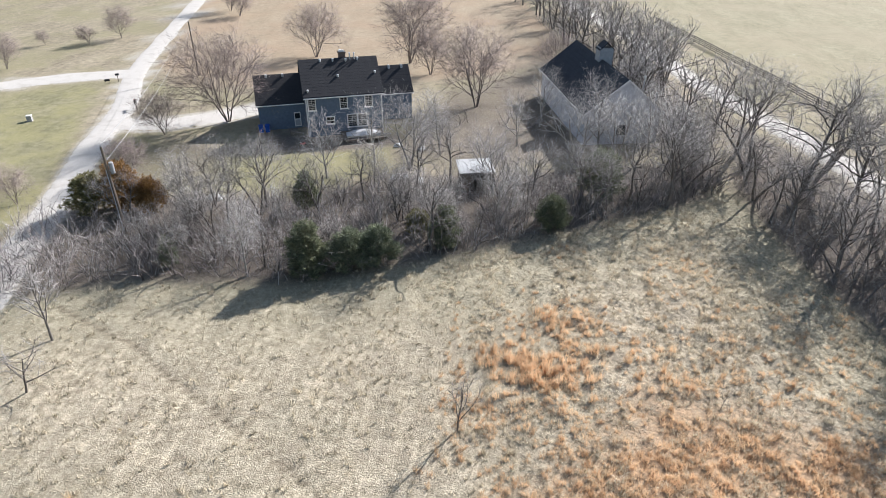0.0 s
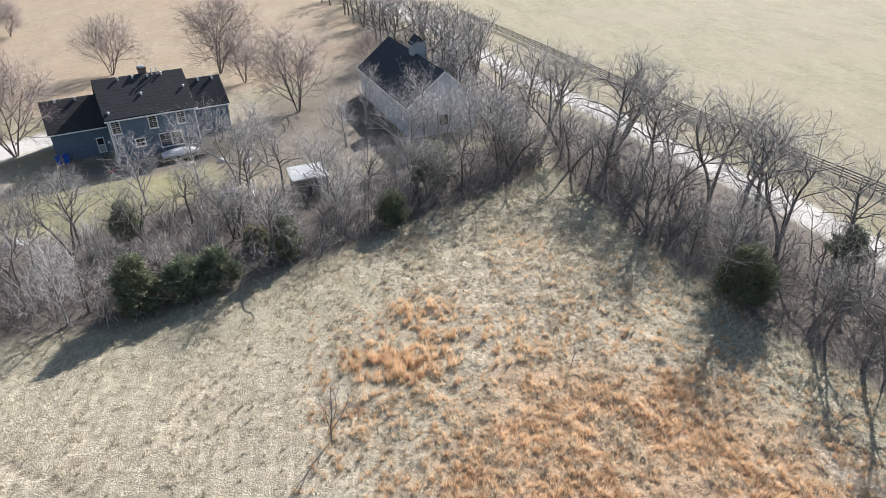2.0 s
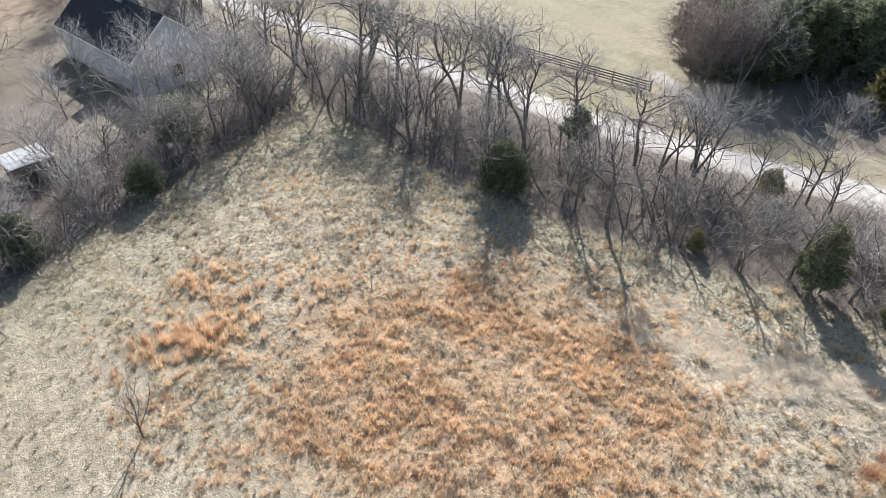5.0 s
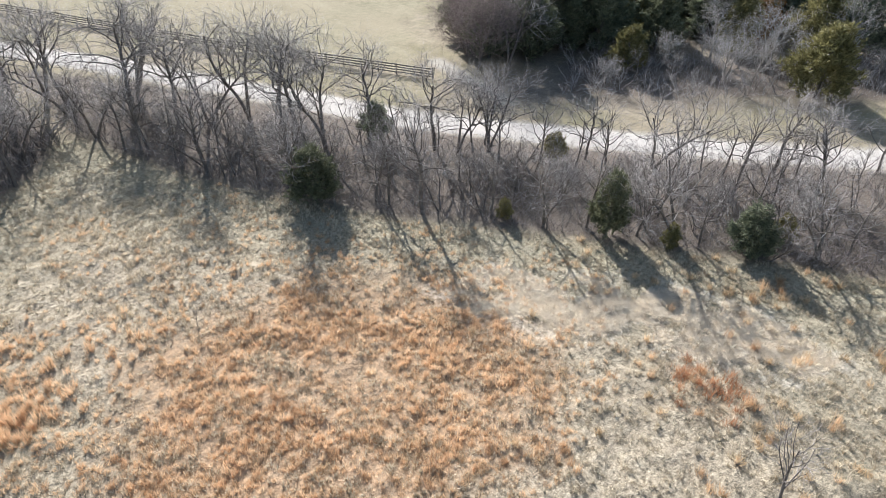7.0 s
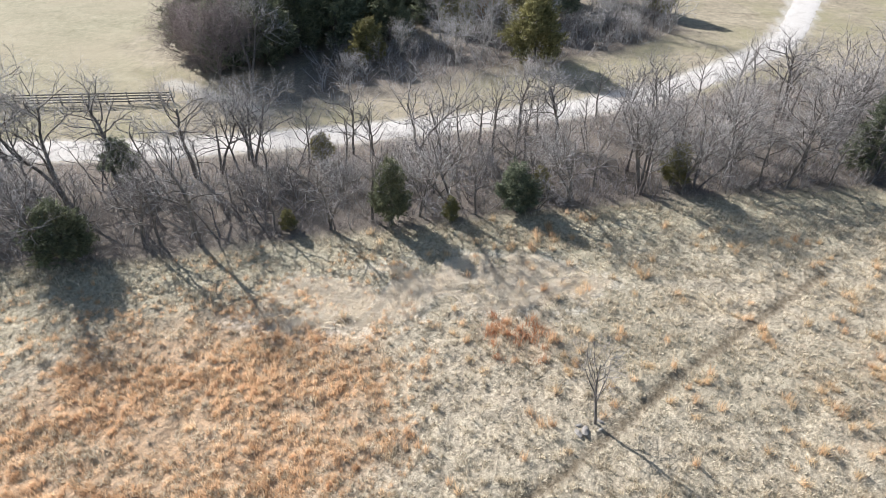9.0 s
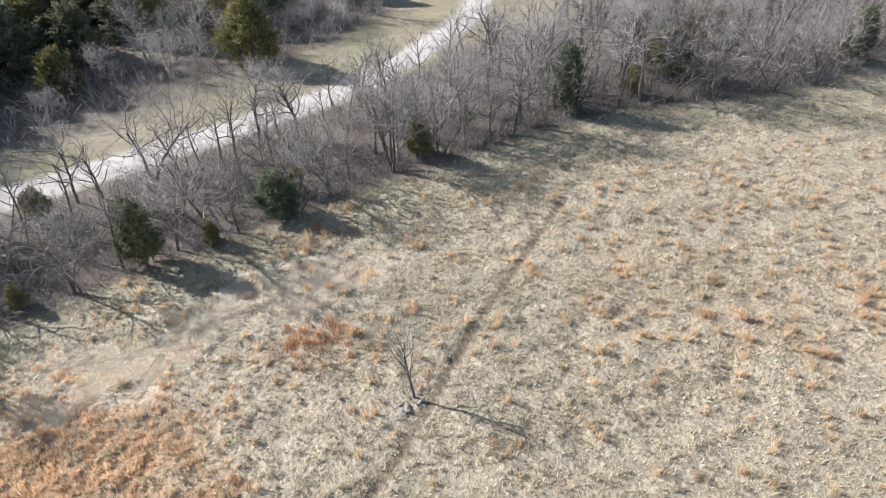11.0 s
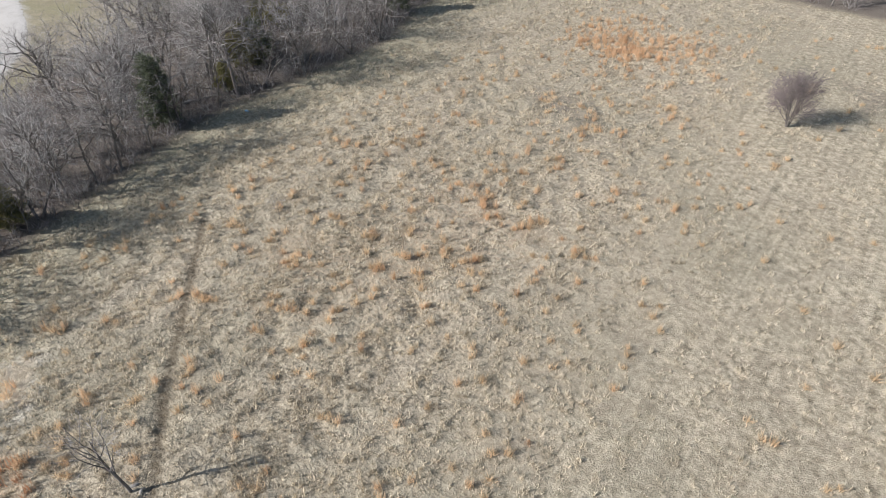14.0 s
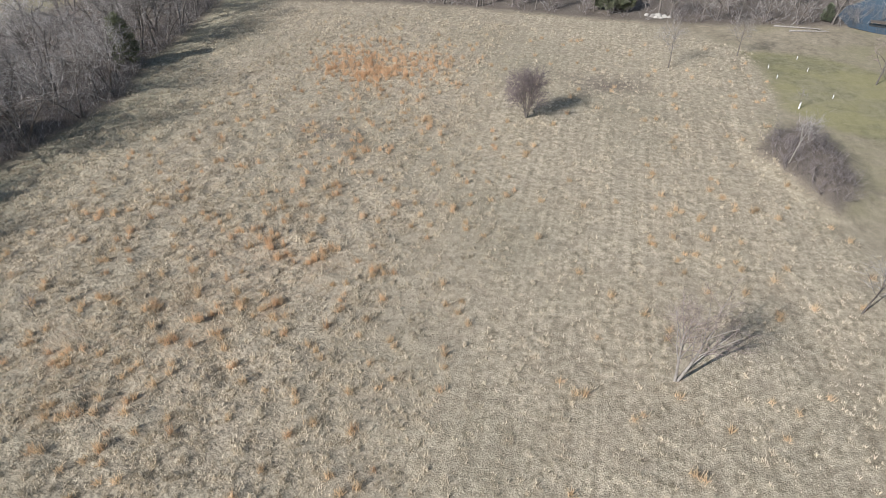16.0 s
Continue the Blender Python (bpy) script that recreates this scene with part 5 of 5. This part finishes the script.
def off_track(xy):
    """The places that no wheel has pressed flat."""
    return xy[np.minimum(near_line(xy[:, 0], xy[:, 1], TRACK_EAST), near_line(xy[:, 0], xy[:, 1], TRACK_WEST) + 0.12) > 0.33]


def scatter(n, x0, x1, y0, y1):
    """Random places in a box, those inside the field alone."""
    xy = np.stack([rng.uniform(x0, x1, n), rng.uniform(y0, y1, n)], 1)
    return off_track(xy[inside(xy[:, 0], xy[:, 1], FIELD)])


def spots(*rows):
    """Places gathered round centres: rows of (x, y, spread in x, spread in y, count)."""
    return np.concatenate([np.stack([rng.normal(cx, sx, n), rng.normal(cy, sy, n)], 1) for cx, cy, sx, sy, n in rows])


def rows_of(xy, size, seed):
    """Noise drawn out along the mowing rows, which run north to south."""
    return vnoise(xy[:, 0], xy[:, 1] * 0.1, size, seed)


rng = np.random.RandomState(5)
xy = scatter(300000, -44, 66, -112, 66)
mk = masks(xy[:, 0], xy[:, 1])
dist = np.hypot(xy[:, 0], xy[:, 1])
keep = (rng.rand(len(xy)) < (0.7 + 0.3 * mk["coarse"]) * (0.2 + 0.8 * (rows_of(xy, 0.7, 5) > 0.45)) * (0.1 + 0.9 * np.clip((vnoise(xy[:, 0], xy[:, 1], 0.5, 95) - 0.36) * 6, 0, 1)) * np.clip(48 / (dist + 1), 0.2, 1))
xy, mk = xy[keep], {k: v[keep] for k, v in mk.items()}
blond, rough = mk["blond"] > 0.4, mk["coarse"] > rng.uniform(0.1, 0.9, len(xy))
grass("matted_grass", xy[~blond & rough], 6, (0.14, 0.32), 0.032, (0.3, 1.3), MAT_GRASS, "tangled matted tufts of dry winter grass", 0.1)
grass("dry_grass", xy[~blond & ~rough], 4, (0.1, 0.22), 0.026, (0.6, 1.4), TAN_GRASS, "short cropped tan tufts of dry winter grass", 0.1)
extra = scatter(36000, 24, 42, -8, 25)
extra = extra[masks(extra[:, 0], extra[:, 1])["blond"] > 0.45]
grass("blond_grass", np.concatenate([xy[blond], extra]), 10, (0.3, 0.5), 0.03, (1.0, 1.5), BLOND_GRASS, "bleached blond grass lying flat in swaths")

# rust-orange bluestem: a dense patch, clumps, and strays
cand = scatter(60000, -6, 40, 6, 45)
dens = np.maximum(zone(cand[:, 0], cand[:, 1], RUST_ZONE, 3.0), 0.34 * zone(cand[:, 0], cand[:, 1], RUST_FRINGE, 2.5)) * (0.16 + 0.84 * np.clip((0.6 * vnoise(cand[:, 0], cand[:, 1], 2.6, 21) + 0.4 * vnoise(cand[:, 0], cand[:, 1], 0.8, 22) - 0.42) * 6, 0, 1))
rust = cand[rng.rand(len(cand)) < dens * 0.35]
tall = scatter(600, -1.5, 5, 30, 37)
tall = tall[(vnoise(tall[:, 0], tall[:, 1], 0.9, 77) > 0.38) & (rng.rand(len(tall)) < zone(tall[:, 0], tall[:, 1], [(-0.8, 35.3), (2, 35.6), (4.4, 34.8), (3.4, 31.6), (0, 30.8)], 0.8) * 0.5)]
strays = scatter(2300, -4, 40, 6, 52)
strays = strays[vnoise(strays[:, 0], strays[:, 1], 5.0, 31) > 0.52]
far = scatter(2600, 16, 41, -93, -68)
far = far[rng.rand(len(far)) < zone(far[:, 0], far[:, 1], FAR_RUST, 9) * np.clip((vnoise(far[:, 0], far[:, 1], 1.1, 41) - 0.5) * 4, 0, 0.2)]
far = np.concatenate([far, spots((30, -78, 1.8, 1.5, 95), (33.5, -83.5, 3.2, 2.6, 70), (27.5, -80, 2.4, 2.4, 40), (23, -82.5, 3.2, 3.0, 30), (35.5, -78.5, 1.5, 1.3, 30), (30, -73, 3, 3, 14))])
mid = scatter(6400, 6, 46, -66, 6)
mid = mid[(rng.rand(len(mid)) < 0.25 + 0.6 * zone(mid[:, 0], mid[:, 1], MID_RUST, 4)) & (vnoise(mid[:, 0], mid[:, 1], 1.2, 43) > 0.63)]
grass("rust_grass", np.concatenate([rust, strays]), 22, (0.2, 0.5), 0.016, (0.05, 0.75), RUST_GRASS, "rust-orange clumps of dry bluestem grass", 0.09)
more = spots((4.2, 39.6, 1.2, 1.1, 16), (6.6, 36.8, 1.5, 1.4, 18), (5.6, 33.2, 1.2, 1.5, 14), (10, 34.8, 1.9, 1.4, 16), (1.6, 33.2, 1.6, 1.4, 30))
grass("tall_rust_grass", np.concatenate([tall, far, mid[::2], more]), 38, (0.42, 0.95), 0.017, (0.02, 0.42), RUST_GRASS, "tall upright orange clumps of bluestem grass", 0.13)
pale = scatter(2600, -30, 46, -100, 20)
want = 0.18 + 0.82 * zone(pale[:, 0], pale[:, 1], [(-8, -59), (-16, -57), (-17, -44), (-9, -41), (-6, -50)], 2.5)
pale = pale[rng.rand(len(pale)) < want * (0.3 + 1.4 * vnoise(pale[:, 0], pale[:, 1], 3.0, 61))]
pale = np.concatenate([pale, mid[1::2]])
grass("tan_tussocks", pale, 36, (0.4, 0.8), 0.024, (0.1, 0.8), TUSSOCK, "leaning tan tussocks of dry grass", 0.13)
# small tussocks, thick along the rows of the rough side
humps = scatter(95000, -40, 60, -105, 60)
share = (0.3 + 0.7 * masks(humps[:, 0], humps[:, 1])["coarse"]) * (0.2 + 0.8 * (rows_of(humps, 1.1, 65) > 0.5)) * np.clip(60 / (np.hypot(humps[:, 0], humps[:, 1]) + 5), 0.4, 1)
humps = humps[rng.rand(len(humps)) < share]
grass("grass_tussocks", humps, 12, (0.16, 0.42), 0.024, (0.05, 0.75), MAT_GRASS, "small upright tussocks of dry tan grass", 0.085)
red = scatter(75, 26, 33, -2, 4)
red = red[inside(red[:, 0], red[:, 1], RED_ZONE)]
grass("red_grass", red, 24, (0.4, 0.8), 0.022, (0.05, 0.6), RED_GRASS, "red-brown clumps of dry bluestem grass", 0.18)


# ---- poles, boxes and clutter ----
def utility_pole(x, y, height, transformer, label):
    top = empty("utility_pole", frame_of(x, y, 60), label, "utility pole", "roadside poles")
    part("pole", rod(bmesh.new(), (0, 0, -0.4), (0, 0, height), 0.15, 0.10, 10), POLE_WOOD, top)
    for k, (dx, z) in enumerate(((0.0, height + 0.02), (0.22, height - 1.3))):
        bm = rod(bmesh.new(), (dx, 0, z - 0.05), (dx, 0, z + 0.16), 0.05, 0.06)
        part("insulator", bm, GREY_METAL, top)
    if transformer:
        bm = rod(bmesh.new(), (0.42, 0, height - 2.7), (0.42, 0, height - 1.7), 0.21, 0.21, 14)
        rod(bm, (0.42, 0, height - 1.7), (0.42, 0, height - 1.62), 0.23, 0.16, 14)
        tr = part("transformer", bm, GREY_METAL, top, "pale grey can transformer")
        part("bracket", boxes((0.08, -0.06, height - 2.4, 0.2, 0.06, height - 2.3), (0.08, -0.06, height - 1.95, 0.2, 0.06, height - 1.85)), GREY_METAL, tr)
        part("conduit", rod(bmesh.new(), (-0.16, 0, 0), (-0.16, 0, height - 2.2), 0.04), GREY_METAL, top)
    return top


POLES = [(POLE_A, 9.0), (POLE_B, 9.0)]
utility_pole(*POLE_A, 9.0, True, "weathered wooden utility pole with a grey transformer")
utility_pole(*POLE_B, 9.0, False, "weathered wooden utility pole beside the gravel road")
far_pole = (POLE_B[0] * 2 - POLE_A[0] - 4, POLE_B[1] * 2 - POLE_A[1] + 6)


def wire(a, b, sag):
    curve = bpy.data.curves.new("power_line", "CURVE")
    curve.dimensions, curve.bevel_depth, curve.bevel_resolution = "3D", 0.018, 1
    sp = curve.splines.new("POLY")
    sp.points.add(24)
    for k in range(25):
        t = k / 24
        p = Vector(a).lerp(Vector(b), t)
        sp.points[k].co = (p.x, p.y, p.z - sag * 4 * t * (1 - t), 1)
    curve.materials.append(GREY_METAL)
    tagged(new("power_line", curve), "thin pale overhead wire between the poles", "power line", "overhead wires")


for dz, dx in ((9.15, 0.0), (7.75, 0.2)):
    wire((POLE_A[0] + dx, POLE_A[1], dz), (POLE_B[0] + dx, POLE_B[1], dz), 0.9)


def wheelie_bin(x, y, turn):
    top = empty("wheeled_bin", frame_of(x, y, turn), "blue plastic wheeled rubbish bin beside the garage", "bin", "blue bins")
    bm = bmesh.new()
    prism(bm, [(-0.24, 0.06), (0.26, 0.06), (0.33, 0.98), (-0.30, 0.98)], "x", -0.28, 0.28)
    body = part("body", bm, BLUE_PLASTIC, top)
    part("rim", boxes((-0.31, -0.33, 0.95, 0.31, 0.36, 1.0), bevel=0.015), BLUE_PLASTIC, body)
    part("lid", boxes((-0.31, -0.36, 1.005, 0.31, 0.37, 1.07), bevel=0.03), BLUE_PLASTIC, top)
    part("handle", rod(bmesh.new(), (-0.26, 0.40, 0.96), (0.26, 0.40, 0.96), 0.02), BLUE_PLASTIC, top)
    for s in (-0.31, 0.27):
        part("wheel", rod(bmesh.new(), (s, 0.22, 0.11), (s + 0.04, 0.22, 0.11), 0.11, sides=14), BLACK_PLASTIC, top)


wheelie_bin(-34.5, 76.0, 205)
wheelie_bin(-33.7, 76.35, 198)

# covered boat on a trailer beside the deck
boat = empty("covered_boat", frame_of(-20.2, 75.9, 20), "small boat under a pale tarpaulin on a trailer", "boat")
bm = bmesh.new()
rings = [(-2.3, 0.75, 0.85), (-1.2, 0.9, 1.15), (0.2, 0.9, 1.25), (1.3, 0.7, 1.1), (2.2, 0.18, 0.85)]
rows_ = []
for x, half, h in rings:
    rows_.append([bm.verts.new((x, y, z)) for y, z in ((-half * 0.6, 0.5), (-half, 0.78), (-half * 0.5, h), (0, h + 0.12), (half * 0.5, h), (half, 0.78), (half * 0.6, 0.5))])
for a, b in zip(rows_, rows_[1:]):
    for k in range(6):
        bm.faces.new((a[k], a[k + 1], b[k + 1], b[k]))
bm.faces.new(rows_[0]), bm.faces.new(rows_[-1][::-1])
bmesh.ops.recalc_face_normals(bm, faces=bm.faces)
part("cover", bm, TARP, boat, "pale grey tarpaulin cover")
part("trailer_frame", boxes((-2.2, -0.5, 0.38, 2.4, -0.4, 0.48), (-2.2, 0.4, 0.38, 2.4, 0.5, 0.48), (2.4, -0.05, 0.38, 3.6, 0.05, 0.48), (-0.6, -0.9, 0.3, -0.5, 0.9, 0.38)), GREY_METAL, boat)
for s in (-0.95, 0.83):
    part("wheel", rod(bmesh.new(), (-0.55, s, 0.3), (-0.55, s + 0.14, 0.3), 0.3, sides=16), BLACK_PLASTIC, boat)

mower = empty("push_mower", frame_of(-27.6, 72.6, 40), "small red push mower in the house's shade", "mower")
part("deck_shell", boxes((-0.3, -0.25, 0.1, 0.35, 0.25, 0.28), bevel=0.05), RED_PLASTIC, mower)
part("engine", boxes((-0.12, -0.12, 0.28, 0.15, 0.12, 0.46), bevel=0.04), BLACK_PLASTIC, mower)
bm = rod(bmesh.new(), (-0.28, -0.2, 0.2), (-1.0, -0.2, 0.95), 0.014)
rod(bm, (-0.28, 0.2, 0.2), (-1.0, 0.2, 0.95), 0.014), rod(bm, (-1.0, -0.2, 0.95), (-1.0, 0.2, 0.95), 0.016)
part("handle", bm, BLACK_PLASTIC, mower)
for x in (-0.25, 0.3):
    for y in (-0.31, 0.26):
        part("wheel", rod(bmesh.new(), (x, y, 0.1), (x, y + 0.05, 0.1), 0.1, sides=12), BLACK_PLASTIC, mower)

# patio table and chairs by the side door
table = empty("patio_table", frame_of(-29.9, 76.0, 22), "small weathered patio table by the side door", "table")
part("tabletop", boxes((-0.6, -0.4, 0.70, 0.6, 0.4, 0.75), bevel=0.01), DECK_WOOD, table)
for x in (-0.5, 0.45):
    for y in (-0.33, 0.28):
        part("leg", boxes((x, y, 0, x + 0.05, y + 0.05, 0.70)), DECK_WOOD, table)


def lump(name, x, y, z, sx, sy, sz, seed, material, label, category, group="", turn=0.0):
    """An uneven stone or heap that rests on the ground."""
    bm = bmesh.new()
    bmesh.ops.create_icosphere(bm, subdivisions=2, radius=1)
    for v in bm.verts:
        n = noise.noise(v.co * 1.6 + Vector((seed * 3.1, seed, 0)))
        v.co *= 1 + 0.35 * n
        v.co = Vector((v.co.x * sx, v.co.y * sy, max(v.co.z, -0.35) * sz))
    me = bpy.data.meshes.new(name)
    bm.to_mesh(me), bm.free()
    me.materials.append(material)
    ob = new(name, me)
    ob.matrix_basis = Matrix.Translation((x, y, height_at(x, y) + z)) @ Matrix.Rotation(turn, 4, "Z")
    return tagged(ob, label, category, group)


for k, (x, y, s) in enumerate([(23.0, -3.35, 0.42), (22.75, -2.95, 0.36), (23.9, -4.15, 0.3), (23.3, -3.0, 0.26), (23.2, -4.2, 0.2)]):
    lump("rock", x, y, 0.0, s * 0.95, s * 0.5, s * 0.38, k + 1, DARK_ROCK, "grey limestone rock at the tree's foot", "rock", "rocks at the tree", 0.6 * k)
for k, (x, y, s) in enumerate([(-8.6, -116.5, 0.7), (-7.6, -116.2, 0.6), (-9.6, -116.4, 0.55), (-8.2, -115.6, 0.45), (-10.4, -116.2, 0.4), (-6.6, -116.6, 0.45), (-9.0, -115.5, 0.4)]):
    lump("rock", x, y, 0.1, s, s * 0.8, s * 0.7, k + 11, ROCK, "pale rubble stone dumped at the field's edge", "rock", "rubble heap", k)
for k, (x, y, sx, sz) in enumerate([(-31.9, 56.2, 0.9, 0.5), (-13.6, 64.2, 0.8, 0.45), (-10.6, 63.4, 0.6, 0.55), (-12.6, 64.6, 0.5, 0.35), (-15.2, 74.0, 0.6, 0.4), (-12.0, 73.0, 0.6, 0.4)]):
    lump("tarpaulin_heap", x, y, 0.1, sx, sx * 0.6, sz, k + 31, TARP, "crumpled pale tarpaulin over stored things", "tarpaulin", "yard clutter", 0.8 * k)
lump("plastic_scrap", 55.2, -36.2, 0.03, 0.3, 0.16, 0.1, 51, speckled("light_blue_plastic", (0.25, 0.50, 0.70), (0.35, 0.62, 0.82), rough=0.4), "scrap of light blue plastic in the shaded grass", "litter")

cabinet = empty("utility_cabinet", frame_of(-68.5, 75.8, 20), "pale metal utility cabinet on the lawn", "utility box")
cabinet.scale = (0.72, 0.72, 0.85)
part("body", boxes((-0.45, -0.4, -0.05, 0.45, 0.4, 0.85), bevel=0.03), GREY_METAL, cabinet)
part("lid", boxes((-0.5, -0.46, 0.852, 0.5, 0.45, 0.93), bevel=0.02), WHITE_TRIM, cabinet)
part("base", boxes((-0.55, -0.5, -0.1, 0.55, 0.5, 0.04)), ROCK, cabinet)


def mailbox(x, y, turn):
    top = empty("mailbox", frame_of(x, y, turn), "dark mailbox on a post at the road fork", "mailbox", "roadside mailboxes")
    part("post", boxes((-0.05, -0.05, -0.3, 0.05, 0.05, 1.05)), POLE_WOOD, top)
    bm = bmesh.new()
    prism(bm, [(-0.14, 1.05), (0.14, 1.05), (0.14, 1.24), (0.09, 1.33), (0, 1.36), (-0.09, 1.33), (-0.14, 1.24)], "x", -0.3, 0.3)
    box_ = part("box", bm, BLACK_PLASTIC, top)
    part("flag", boxes((0.05, 0.145, 1.2, 0.08, 0.165, 1.42)), RED_PLASTIC, box_)


mailbox(-67.3, 95.6, 30)
mailbox(-56.6, 82.9, 110)
mailbox(-56.1, 82.2, 110)
sign = empty("small_sign", frame_of(-68.6, 94.5, 40), "low dark sign on two stakes by the road", "sign")
part("board", boxes((-0.4, -0.02, 0.3, 0.4, 0.02, 0.65)), BLACK_PLASTIC, sign)
for x in (-0.3, 0.27):
    part("stake", boxes((x, -0.015, -0.2, x + 0.03, 0.015, 0.3)), POLE_WOOD, sign)

# planted saplings' guards on the mown path
for x, y in [(-27.5, -98.6), (-27.8, -93.2), (-23.3, -89.4), (-22.8, -93.3), (-28.9, -83.8)]:
    top = empty("tree_guard", Matrix.Translation((x, y, height_at(x, y))), "white plastic guard round a tiny planted sapling", "tree guard", "planted saplings")
    part("tube", rod(bmesh.new(), (0, 0, -0.05), (0.03, 0.02, 0.5), 0.05, 0.045, 10), WHITE_TRIM, top)
    part("stake", rod(bmesh.new(), (0.1, 0, -0.2), (0.1, 0.02, 0.8), 0.015, sides=6), POLE_WOOD, top)
guard = empty("tree_guard", Matrix.Translation((-24.1, -79.2, height_at(-24.1, -79.2))), "white plastic guard round a young tree", "tree guard", "planted saplings")
part("tube", rod(bmesh.new(), (0, 0, -0.05), (0.0, 0.0, 0.8), 0.09, 0.09, 10), WHITE_TRIM, guard)


# fallen trunks and a brush pile at the creek
def fallen(x, y, length, turn, seed, label):
    r = random.Random(seed)
    bm = bmesh.new()
    z = height_at(x, y)
    rod(bm, (0, 0, 0.16), (length, 0, 0.22), 0.16, 0.07, 8)
    for k in range(5):
        p = length * (0.35 + 0.13 * k)
        rod(bm, (p, 0, 0.2), (p + r.uniform(0.4, 1.2), r.uniform(-1.2, 1.2), r.uniform(0.2, 1.0)), 0.05, 0.012, 5)
    me = bpy.data.meshes.new("fallen_trunk")
    bm.to_mesh(me), bm.free()
    me.materials.append(PALE_BARK)
    ob = new("fallen_trunk", me)
    ob.matrix_basis = Matrix.Translation((x, y, z)) @ Matrix.Rotation(turn, 4, "Z")
    tagged(ob, label, "fallen trunk", "fallen trunks")


fallen(-27, -115.2, 7, 3.1, 1, "grey fallen trunk with bare branches at the field's edge")
fallen(-29, -112.8, 6, 3.3, 2, "grey fallen trunk with bare branches at the field's edge")
fallen(62, -33, 4, 4.4, 3, "grey fallen limb lying under the trees")
fallen(55.5, -19, 3.2, 2.4, 4, "grey fallen limb lying under the trees")

# the creek pool at the far corner
m = Mat("still_creek_water", 0.06, 0, 0.5)
m.bump(m.noise(2.0, 3, 0.6), 0.08, 0.03)
WATER = m.color((0.035, 0.05, 0.06))
ring = [(-39, -118), (-42, -115.5), (-47, -113), (-58, -116), (-70, -126), (-66, -140), (-50, -142), (-42, -132), (-39, -125)]
bm = bmesh.new()
bm.faces.new([bm.verts.new((x, y, 0.07)) for x, y in ring])
me = bpy.data.meshes.new("water")
bm.to_mesh(me), bm.free()
me.materials.append(WATER)
tagged(new("water", me), "still dark creek pool reflecting the sky", "water", kind="structure")
dock = empty("footbridge", frame_of(-43, -121, 165), "low weathered wooden footbridge over the creek", "footbridge")
part("beam", boxes((0, -0.05, 0.25, 7, 0.05, 0.4), (0, 1.15, 0.25, 7, 1.25, 0.4), *[(x, y, -0.3, x + 0.12, y + 0.1, 0.25) for x in (0.2, 3.4, 6.6) for y in (-0.05, 1.15)]), DECK_WOOD, dock)
for k in range(28):
    part("plank", boxes((k * 0.25, -0.15, 0.404, k * 0.25 + 0.22, 1.35, 0.44)), DECK_WOOD, dock)
